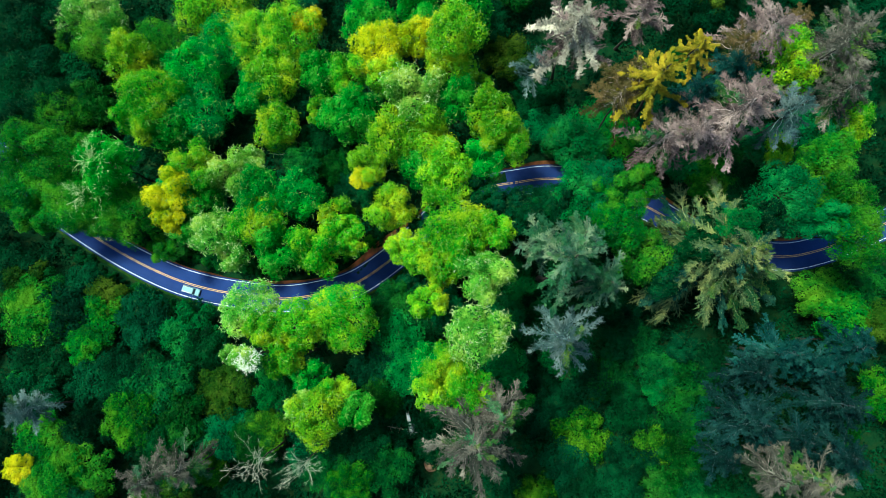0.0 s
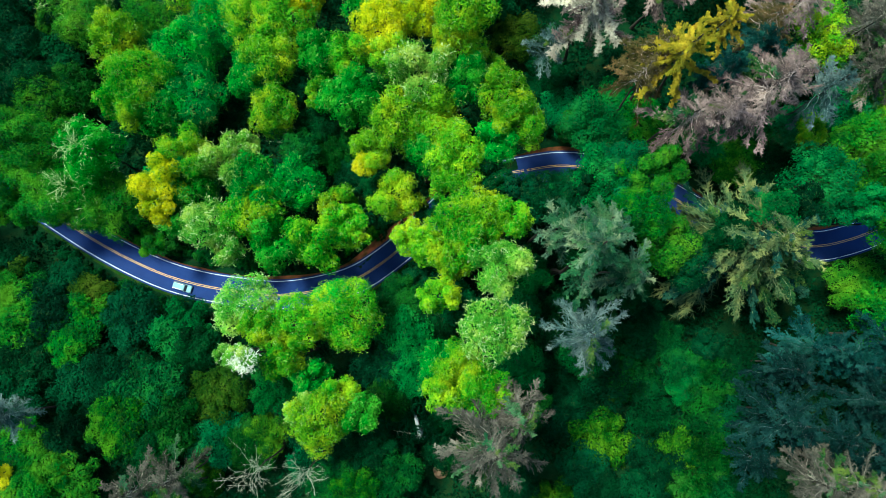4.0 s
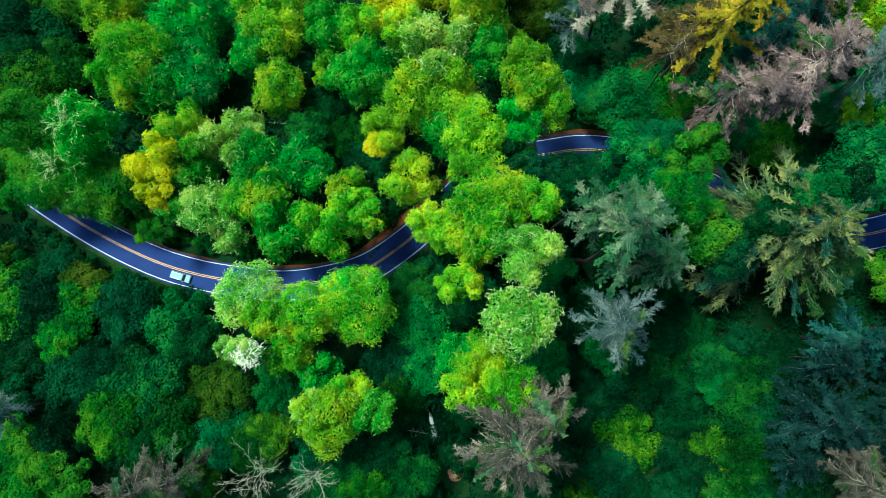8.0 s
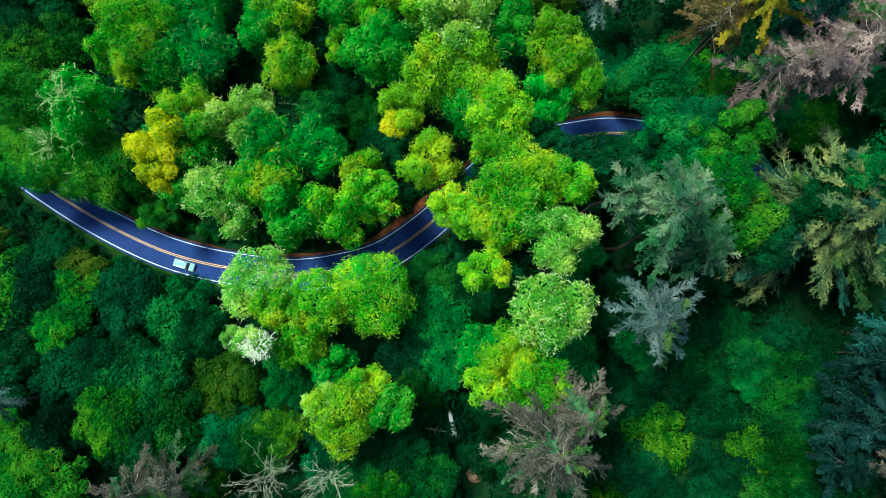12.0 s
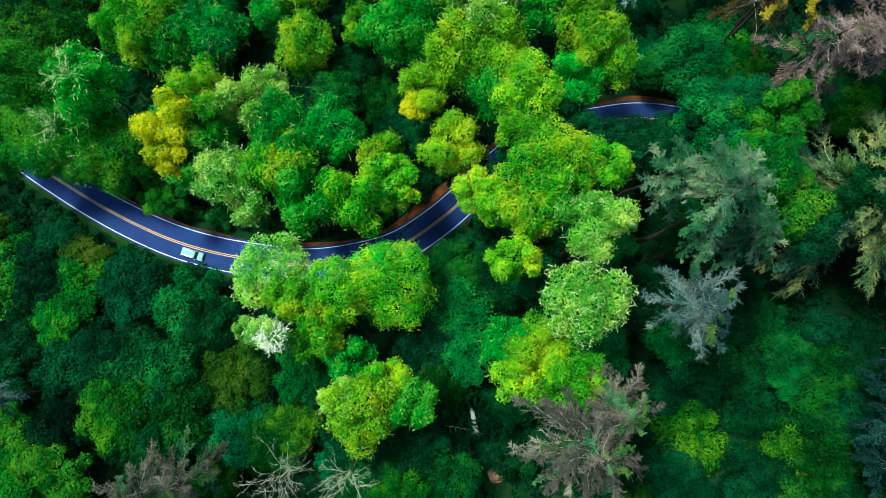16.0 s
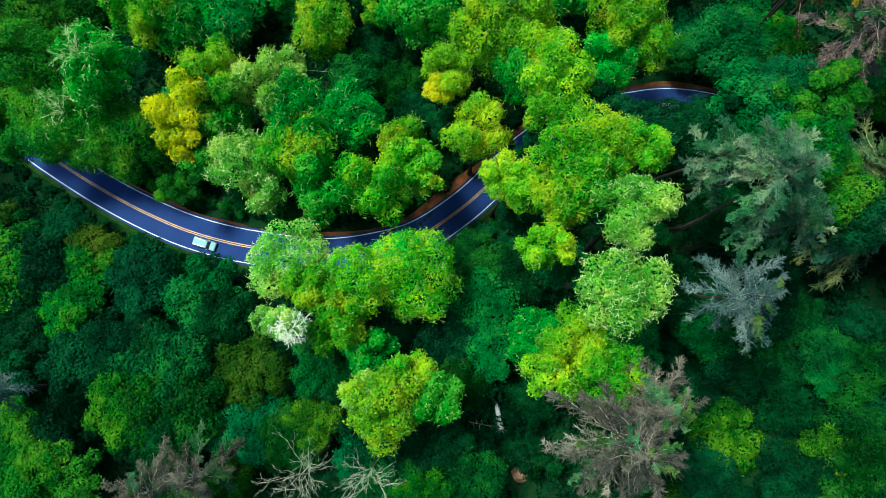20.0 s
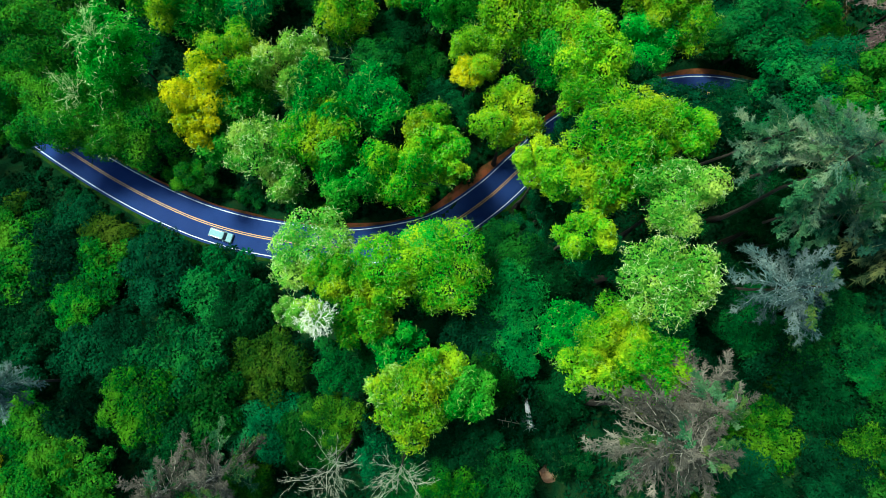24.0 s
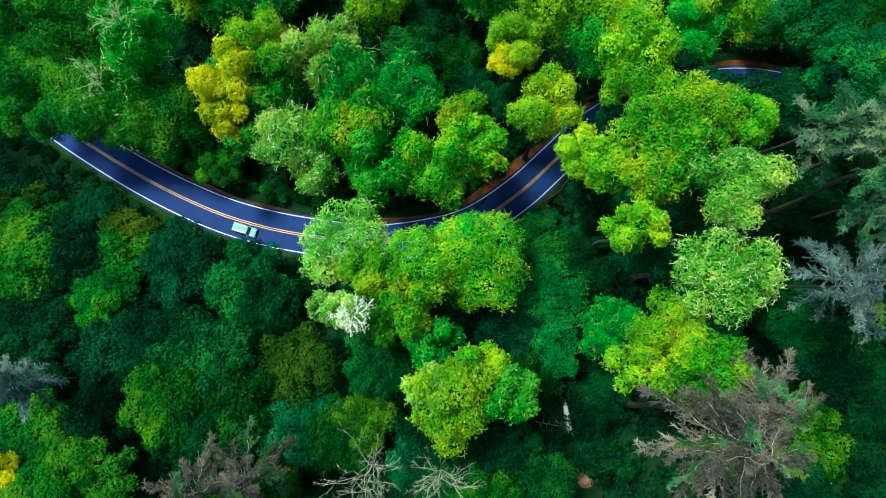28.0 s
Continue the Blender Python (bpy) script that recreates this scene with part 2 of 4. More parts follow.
# the road's centre line: places and heights
CENTRE = [
    (-58.0, 84.4, -14.5), (-62.0, 70.3, -14.5), (-63.5, 58.0, -14.5), (-61.5, 47.5, -14.5), (-57.0, 39.1, -14.5), (-51.5, 32.0, -14.5),
    (-44.9, 26.2, -14.2), (-36.6, 20.5, -11.1), (-28.3, 15.4, -8.3), (-20.1, 10.7, -5.8), (-11.8, 6.5, -3.6), (-3.5, 3.0, -1.6),
    (4.7, 0.6, -0.3), (13.0, -0.9, 0.5), (21.2, -1.8, 1.0), (29.5, -0.9, 0.5), (37.8, 1.6, -0.9), (46.0, 7.4, -4.0),
    (52.5, 13.5, -5.7), (58.0, 18.5, -5.0), (64.0, 21.8, -2.4), (69.5, 23.1, 0.6), (74.5, 23.5, 2.6), (80.7, 24.2, 2.8),
    (87.0, 23.6, 3.0), (95.0, 21.5, 3.1), (103.9, 17.0, 3.8), (113.2, 10.4, 6.0), (121.0, 6.7, 7.7), (130.5, 5.3, 8.5),
    (138.5, 6.5, 7.8), (148.0, 9.6, 6.2), (160.0, 14.4, 5.0), (175.0, 20.6, 5.0), (195.0, 27.7, 5.0), (230.0, 34.7, 5.0),
]


def spline(points, step=1.0):
    out = []
    p = [np.array(q, float) for q in points]
    p = [2 * p[0] - p[1], *p, 2 * p[-1] - p[-2]]
    for a, b, c, d in zip(p, p[1:], p[2:], p[3:]):
        n = max(2, int(np.linalg.norm(c - b) / step))
        for k in range(n):
            t = k / n
            out.append(0.5 * (2 * b + (c - a) * t + (2 * a - 5 * b + 4 * c - d) * t * t + (3 * b - a - 3 * c + d) * t ** 3))
    out.append(p[-2])
    return np.array(out)


PROFILE = spline(CENTRE)
LINE, LEVEL = PROFILE[:, :2], PROFILE[:, 2]
KNOTS = np.array(CENTRE)


def land(x, y):
    """Height of the hillside: near the road it keeps the road's own height; it rises gently towards the south."""
    d = ((KNOTS[:, :2] - (x, y)) ** 2).sum(1)
    w = np.exp(-d / 968.0) + 1e-7 / (1 + d / 1000.0)
    return float((w * KNOTS[:, 2]).sum() / w.sum()) + 0.22 * max(0.0, min(90.0, -y - 6.0))


TAN = unit(np.gradient(LINE, axis=0))
NOR = np.stack([-TAN[:, 1], TAN[:, 0]], 1)
RUN = np.concatenate([[0], np.cumsum(np.linalg.norm(np.diff(LINE, axis=0), axis=1))])


def road_gap(x, y):
    """Distance from the road's centre line, north of it positive."""
    d = np.array((x, y)) - LINE
    k = int((d * d).sum(1).argmin())
    return math.copysign(math.sqrt(float((d[k] * d[k]).sum())), float(d[k] @ NOR[k]))


def strip(name, inner, outer, lift, material, parent=None, begin=0.0, end=1e9, edge=None, label=""):
    """A ribbon along the road between two offsets from its centre line."""
    verts, faces = [], []
    keep = [k for k in range(len(LINE)) if begin <= RUN[k] <= end]
    for n, k in enumerate(keep):
        a, b = (inner, outer) if edge is None else edge(RUN[k])
        for off, up in ((a, lift[0]), (b, lift[-1])):
            x, y = LINE[k] + NOR[k] * off
            verts.append((x, y, LEVEL[k] + up))
        if n:
            faces.append((2 * n - 2, 2 * n, 2 * n + 1, 2 * n - 1))
    ob = link_mesh(name, verts, faces, material, parent, label)
    for p in ob.data.polygons:
        if p.normal.z < 0:
            p.flip()
    return ob


LANE = 2.9
road = tagged(new("road"), "two-lane blue-grey asphalt road winding through forest", "road", kind="structure")
strip("carriageway", -LANE - 0.45, LANE + 0.45, (0.02,), ASPHALT, road)
strip("edge_line", LANE - 0.065, LANE + 0.065, (0.026,), WHITE, road, label="worn white edge line")
strip("edge_line", -LANE - 0.065, -LANE + 0.065, (0.026,), WHITE, road, label="worn white edge line")
strip("centre_line", 0.09, 0.22, (0.026,), YELLOW, road, label="double yellow centre line")
strip("centre_line", -0.22, -0.09, (0.026,), YELLOW, road, label="double yellow centre line")


def shoulder_north(s):
    w = 0.34 + 0.75 * noise.noise((s * 0.09, 0.0, 3.0)) + 1.5 * math.exp(-((s - BANK) / 8.0) ** 2)
    return LANE + 0.40, LANE + 0.45 + max(0.12, w)


BANK = float(RUN[int(((LINE - np.array((45.5, 7.6))) ** 2).sum(1).argmin())])
tagged(strip("shoulder_north", 0, 0, (0.015, 0.60), DIRT, edge=shoulder_north), "bare red-brown dirt shoulder along the road", "shoulder", kind="structure")
tagged(strip("shoulder_south", 0, 0, (-0.02, 0.012), VERGE, edge=lambda s: (-LANE - 1.1 - 0.5 * noise.noise((s * 0.13, 5.0, 1.0)), -LANE - 0.42)), "narrow grassy verge along the road", "verge", kind="structure")


def ground_height(x, y):
    """The hillside, cut level where the road runs, with an uneven floor away from it."""
    if not (-95 < x < 240 and -75 < y < 135):
        return land(x, y)
    d = np.array((x, y)) - LINE
    k = int((d * d).sum(1).argmin())
    g = math.sqrt(float((d[k] * d[k]).sum()))
    hill = land(x, y) + 1.2 * noise.noise((x * 0.05, y * 0.05, 0.0)) + 0.35 * noise.noise((x * 0.21, y * 0.21, 4.0))
    f = smooth_step(4.6, 13, g)
    return f * hill + (1 - f) * (LEVEL[k] - 0.10)


def ground_sheet():
    xs = [-2500, -900, -350, -180] + list(np.arange(-108, 234, 2.0)) + [300, 500, 1000, 2600]
    ys = [-2500, -900, -350, -160] + list(np.arange(-88, 138, 2.0)) + [220, 400, 1000, 2600]
    verts = [(x, y, ground_height(x, y)) for y in ys for x in xs]
    w = len(xs)
    faces = [(j * w + i, j * w + i + 1, j * w + w + i + 1, j * w + w + i) for j in range(len(ys) - 1) for i in range(w - 1)]
    return tagged(link_mesh("ground", verts, faces, GROUND, smooth=True), "near-black green forest floor under the trees", "ground", kind="structure")


ground_sheet()


# ---------------------------------------------------------------- broadleaf trees
def crown_lobes(rng, R, count, low=False):
    """Overlapping puffs of a crown of radius R, its middle at the origin; low: a flat, spreading thicket."""
    c, r = [np.array((0, 0, -0.12 * R))], [0.5 * R]
    for k in range(count):
        a = 2.399963 * k + rng.uniform(-0.5, 0.5)
        if low:
            f = math.sqrt((k + 0.5) / count) * rng.uniform(0.85, 1.1)
            q = rng.uniform(0.18, 0.32) * R
            c.append(np.array((math.cos(a) * f * R * 0.85, math.sin(a) * f * R * 0.85, 0.30 * R * (1 - f * f) + rng.normal(0, 0.09 * R))))
        else:
            e = 0.98 - 1.6 * (k + 0.5) / count + rng.uniform(-0.08, 0.08)
            q = rng.uniform(0.25, 0.40) * R
            d = np.array((math.cos(a) * math.sqrt(1 - e * e), math.sin(a) * math.sqrt(1 - e * e), e))
            c.append(d * (R * rng.uniform(0.74, 1.14) - q * 0.8))
        r.append(q)
    return np.array(c), np.array(r)


def crown_quads(rng, R, count, number, length, width, low=False):
    c, r = crown_lobes(rng, R, count, low)
    w = r * r
    w[0] *= 0.4
    pick = rng.choice(len(r), int(number * 2.6), p=w / w.sum())
    d = unit(rng.normal(0, 1, (len(pick), 3)))
    bumps = 1 + 0.15 * np.sin(6 * d[:, 0] + pick) * np.sin(5 * d[:, 1] + 2 * pick) + 0.12 * np.sin(9 * d[:, 2] + pick)
    pos = c[pick] + d * (r[pick] * bumps * rng.uniform(0.74, 1.10, len(pick)))[:, None]
    depth = np.linalg.norm(pos[:, None] - c[None], axis=2) / r[None]
    keep = (depth.min(1) > 0.70) & (d[:, 2] > rng.uniform(-0.8, 0.3, len(pick)))
    pos, d = pos[keep][:number], d[keep][:number]
    up = d + np.array((0, 0, 0.35))
    third = len(pos) // 3
    q = [leaves(rng, pos[third:], up[third:], length, width, 0.36), leaves(rng, pos[:third] + d[:third] * 0.10, up[:third], length * 1.5, width * 0.4, 0.6)]
    return c, r, np.concatenate(q)


def crown_twigs(rng, c, r, per):
    """Crooked forking twigs that wander out through the leaves of every puff."""
    a, b = [], []

    def wander(p, d, step, left, fork):
        while left:
            d = unit(d + rng.normal(0, 0.55, 3))
            e = p + d * step
            a.append(p), b.append(e)
            if fork and rng.random() < 0.55:
                wander(e, unit(d + rng.normal(0, 0.8, 3)), step * 0.75, min(2, left), False)
            p, left = e, left - 1

    for k in range(1, len(r)):
        for _ in range(per):
            d = unit(rng.normal(0, 0.8, 3) + np.array((0, 0, 0.6)) + c[k] / np.linalg.norm(c[k]) * 0.6)
            wander(c[k] + d * r[k] * rng.uniform(0.88, 1.12), unit(d * 0.5 + rng.normal(0, 0.55, 3)), r[k] * rng.uniform(0.10, 0.18), 4, True)
    return np.array(a), np.array(b)


def lace_mesh(seed):
    """The bare, finely forking branchwork of a leafless crown one metre in radius."""
    rng = np.random.default_rng(seed)
    a, b, ra = [], [], []

    def grow(p, d, length, width, level):
        for _ in range(2):
            d = unit(d + rng.normal(0, 0.28, 3))
            e = p + d * length * 0.5
            a.append(p), b.append(e), ra.append(width)
            p = e
        if level < 4:
            for _ in range(3):
                grow(p - d * length * rng.uniform(0, 0.5), unit(d + rng.normal(0, 0.55, 3)), length * rng.uniform(0.5, 0.8), width * 0.68, level + 1)

    for k in range(6):
        t = 2 * math.pi * k / 6 + rng.uniform(-0.5, 0.5)
        grow(np.array((0, 0, -0.3)), unit(np.array((math.cos(t), math.sin(t), rng.uniform(0.4, 1.3)))), 0.42, 0.016, 0)
    ra = np.array(ra)
    return rod_mesh("branchwork", a, b, ra, ra * 0.75, TWIG_WHITE)


def trunk_mesh(rng, name, height, radius, material):
    """A tapered, slightly leaning trunk with a root flare, from z = -height to 0."""
    verts, faces, sides, rings = [], [], 8, 7
    lean = rng.normal(0, 0.02 * height, (rings, 2)).cumsum(0) * 0.5
    lean -= lean[-1]
    for k in range(rings):
        f = k / (rings - 1)
        rr = radius * (1.5 * (1 - f) ** 6 + 1 - 0.62 * f)
        for j in range(sides):
            t = 2 * math.pi * j / sides
            q = rr * (1 + 0.1 * math.sin(3 * t + k))
            verts.append((lean[k, 0] + q * math.cos(t), lean[k, 1] + q * math.sin(t), -height * (1 - f)))
    for k in range(rings - 1):
        for j in range(sides):
            i = (j + 1) % sides
            faces.append((k * sides + j, k * sides + i, k * sides + sides + i, k * sides + sides + j))
    faces.append(tuple(range((rings - 1) * sides, rings * sides)))
    me = bpy.data.meshes.new(name)
    me.from_pydata(verts, [], faces)
    me.materials.append(material)
    return me


CROWNS = []
for n_size, (R0, count, number) in enumerate(((2.9, 11, 4800), (4.6, 17, 9600), (6.6, 26, 15500), (5.4, 24, 6400))):
    for shape in range(4):
        rng = np.random.default_rng(100 + 10 * n_size + shape)
        c, r, q = crown_quads(rng, R0, count, number, *((0.38, 0.28) if n_size == 3 else (0.30, 0.215)), n_size == 3)
        (ta, tb), (fa, fb) = crown_twigs(rng, c, r, 5 if n_size == 3 else 16), crown_twigs(rng, c, r, 2 if n_size == 3 else 8)
        CROWNS.append((
            R0, quad_mesh("crown", q, LEAF["green"]), blade_mesh("twig_spray", fa, fb, 0.014, 0.010, TWIG), blade_mesh("twig_spray", ta, tb, 0.015, 0.010, TWIG),
            [rod_mesh("limb", [(0, 0, -0.55 * R0)], [c[k]], 0.045 * R0, 0.012 * R0, BARK, [c[k] * 0.5 + np.array((0, 0, -0.2 * R0))]) for k in range(1, 4)],
            trunk_mesh(rng, "trunk", 1.0, 0.0095, BARK)))
LACE = [lace_mesh(k) for k in (3, 4)]

BROADLEAF_LABEL = {
    "lime": "tall deciduous tree with bright lime-green lobed crown",
    "green": "deciduous tree with rounded fresh green crown",
    "chartreuse": "deciduous tree with yellow-green crown turning early",
    "moss": "deciduous tree with dull moss-green crown",
    "yellow": "deciduous tree with crown turning golden yellow",
    "pale": "deciduous tree with pale lichen-grey twigs and thin leaves",
    "twiggy": "green deciduous tree with bare pale dead limbs in it",
    "white": "nearly bare tree with bleached white twigs",
    "teal": "understorey tree, bluish-green leaves coloured dark for shade",
    "olive": "understorey tree with dull olive-brown leaves",
    "jade": "deciduous tree with cool jade-green crown in half shade",

}
SEED = random.Random(7)


def mesh_part(name, data, parent, material=None):
    ob = new(name, data)
    ob.parent = parent
    if material:
        ob.material_slots[0].link = "OBJECT"
        ob.material_slots[0].material = material
    return ob


def off_road(x, y, room):
    """The spot itself, or the nearest one that leaves that much room beside the road's centre line."""
    d = np.array((x, y)) - LINE
    k = int((d * d).sum(1).argmin())
    side = float(d[k] @ NOR[k])
    if abs(side) >= room or (d[k] @ d[k]) > room * room:
        return x, y
    u, v = LINE[k] + NOR[k] * math.copysign(room, side)
    return float(u), float(v)


PLACED = []


def broadleaf(colour, x, y, top, radius, label=""):
    """A deciduous tree whose crown's upper middle lies at (x, y, top); beside the road it leans over it."""
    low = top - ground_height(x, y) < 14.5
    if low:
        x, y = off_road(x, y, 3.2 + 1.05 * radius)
    bx, by = off_road(x + SEED.uniform(-0.8, 0.8), y + SEED.uniform(-0.8, 0.8), 5.3)
    base = ground_height(bx, by)
    size = 3 if low and radius > 3.5 else 0 if radius < 3.7 else 1 if radius < 5.6 else 2
    R0, leaf, few, many, limbs, trunk = CROWNS[4 * size + SEED.randrange(4)]
    s = radius * (1.15 if low else 0.85 if colour == "white" else 1.18) / R0
    flat = SEED.uniform(0.8, 1.0) if low else SEED.uniform(1.0, 1.3)
    middle = max(top - (0.25 if low else 0.5) * radius, base + 0.5 * radius)
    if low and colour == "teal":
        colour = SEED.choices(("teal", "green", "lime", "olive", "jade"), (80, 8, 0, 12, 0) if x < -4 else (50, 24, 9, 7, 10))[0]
    PLACED.append((x, y, radius))
    tree = tagged(new("broadleaf_tree"), label or BROADLEAF_LABEL[colour], "tree", "broadleaf trees of the forest")
    tree.location = (bx, by, base - 0.1)
    turn = Euler((SEED.uniform(-0.2, 0.2), SEED.uniform(-0.2, 0.2), SEED.uniform(0, 6.28)))
    v = Vector((x - bx, y - by, middle - base + 0.1))
    tr = mesh_part("trunk", trunk, tree)
    tr.location, tr.rotation_euler = v * 0.93, v.to_track_quat("Z", "Y").to_euler()
    tr.scale = (v.length * 0.93 + 2, v.length * 0.93 + 2, v.length * 0.93)
    # low crowns swap green and lime for copies with the shade painted in
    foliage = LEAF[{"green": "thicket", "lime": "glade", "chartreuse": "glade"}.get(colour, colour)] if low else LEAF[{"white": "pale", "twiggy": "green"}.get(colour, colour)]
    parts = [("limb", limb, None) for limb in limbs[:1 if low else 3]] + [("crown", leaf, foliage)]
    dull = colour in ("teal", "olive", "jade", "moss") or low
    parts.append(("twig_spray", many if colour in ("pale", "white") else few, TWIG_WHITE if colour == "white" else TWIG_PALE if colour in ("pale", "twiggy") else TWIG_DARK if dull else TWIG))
    if colour == "twiggy":
        dead = mesh_part("bare_limb", BARE[0], tree, TWIG_PALE)
        dead.location, dead.scale, dead.rotation_euler = v + Vector((0, 0, 1.85 * radius)), (0.8, 0.8, 0.5), (0, 0, turn.z)
    if colour == "white":
        for k, lace in enumerate(LACE):
            dead = tagged(mesh_part("branchwork", lace, tree), kind="stuff")
            dead.location, dead.scale, dead.rotation_euler = v + Vector((0.35 * radius, -0.15 * radius, (0.95 - 0.2 * k) * radius)), (radius * 1.05,) * 3, (0, 0, 2.0 * k)
    for name, data, material in parts:
        p = mesh_part(name, data, tree, material)
        p.location, p.scale, p.rotation_euler = v, (s, s, s * flat), turn
        if name in ("twig_spray", "crown"):
            tagged(p, kind="stuff")
    return tree


# ---------------------------------------------------------------- conifers
def branch_mesh(seed, dead, plume=False):
    """One conifer branch five metres long: a bowed, crooked stem with forked side boughs, and its needles or bare shoots."""
    rng = np.random.default_rng(seed)
    L = 5.0
    pos, nrm, sa, sb = [], [], [], []
    sweep, sag, lift = rng.uniform(-1.5, 1.5), rng.uniform(0.5, 1.3), rng.uniform(0.5, 1.9)
    turn = rng.uniform(0, 6.28)

    def along(g):
        return np.array((L * g, sweep * g * g + 0.24 * g * math.sin(8 * g + turn) + 0.10 * math.sin(17 * g + seed), 0.35 * math.sin(2.4 * g) - sag * g * g + lift * max(0, g - 0.6) ** 1.3 * 1.6))

    def bough(p, way, length):
        """A side bough that bends on its way and bears shoots on both sides."""
        q = p
        for j in range(4):
            way = unit(way + rng.normal(0, 0.20, 3) + np.array((0.10, 0, 0.07 if dead else 0.0)))
            e = q + way * length / 4
            sa.append(q), sb.append(e + way * 0.05)
            for _ in range(5 if dead else 4):
                s = q + (e - q) * rng.uniform(0, 1)
                d = unit(way + rng.normal(0, 0.75, 3) + np.array((0, 0, 0.15)))
                if dead:
                    sa.append(s), sb.append(s + d * rng.uniform(0.15, 0.55))
                else:
                    for _ in range(2):
                        pos.append(s + d * rng.uniform(0.0, 0.24) - np.array((0, 0, 0.03))), nrm.append(rng.normal(0, 0.4, 3) + np.array((0.2, 0, 1.0)))
            q = e

    knots = [along(k / 9) for k in range(10)]
    count = 22 if plume else 15
    for k in range(count):
        g = 0.16 + 0.84 * (k + rng.uniform(0, 1)) / count
        for sg in (-1, 1):
            reach = 0.40 if plume else 0.45 + 1.25 * (1 - g) ** 0.8
            bough(along(g), unit(np.array((0.9, 0.8 * sg, -0.12)) + rng.normal(0, 0.35, 3)), reach * rng.uniform(0.45, 1.4))
    stem = tube_mesh("branch", knots, [0.050 - 0.0048 * k for k in range(10)], TWIG_GREY)
    if dead:
        return stem, spike_mesh("needle_spray", sa, sb, 0.036, TWIG_GREY)
    return stem, quad_mesh("needle_spray", leaves(rng, np.array(pos), np.array(nrm), 0.33, 0.11, 0.5), NEEDLE["gold"])


BRANCHES = {dead: [branch_mesh(60 + k + 10 * dead, dead) for k in range(8)] for dead in (False, True)}
PLUMES = {dead: [branch_mesh(90 + k + 10 * dead, dead, True) for k in range(6)] for dead in (False, True)}
CONIFER_TRUNK = trunk_mesh(np.random.default_rng(8), "trunk", 1.0, 0.0065, BARK)
CONIFER_LABEL = {
    "bone": "dead conifer with bleached bone-white radiating branches",
    "gold": "conifer with golden-yellow drooping branches",
    "bluegreen": "conifer with blue-green needle sprays",
    "rust": "dying conifer with rusty brown needles",
    "pinkgrey": "dead conifer with pinkish-grey bare branches",
    "bluegrey": "conifer with silvery blue-grey branches",
    "greypine": "tall conifer with grey-green needles",
    "olivefir": "broad fir with olive-tipped spreading branches",
    "darkfir": "dark fir with sparse branches, darkened further for corner falloff",
    "browndead": "dead brown conifer with tangled grey branches",
}
DEAD_TWIGS = bark_material("pinkish_dead_twigs", (0.20, 0.16, 0.15), (0.58, 0.46, 0.41))
BONE_WOOD = bark_material("bleached_wood", (0.40, 0.37, 0.27), (0.75, 0.70, 0.54))
BROWN_TWIGS = bark_material("brown_dead_twigs", (0.07, 0.068, 0.055), (0.36, 0.34, 0.27))
BLUE_TWIGS = bark_material("silvery_blue_twigs", (0.05, 0.10, 0.10), (0.25, 0.33, 0.31))
LIVE_TWIGS = bark_material("olive_twigs", (0.03, 0.06, 0.025), (0.18, 0.21, 0.10))
TIP_TWIGS = bark_material("pale_olive_twigs", (0.06, 0.10, 0.04), (0.36, 0.40, 0.20))
# grey fir twigs with shade mixed into the wood colour
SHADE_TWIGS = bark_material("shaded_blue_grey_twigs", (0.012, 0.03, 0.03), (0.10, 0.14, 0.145))


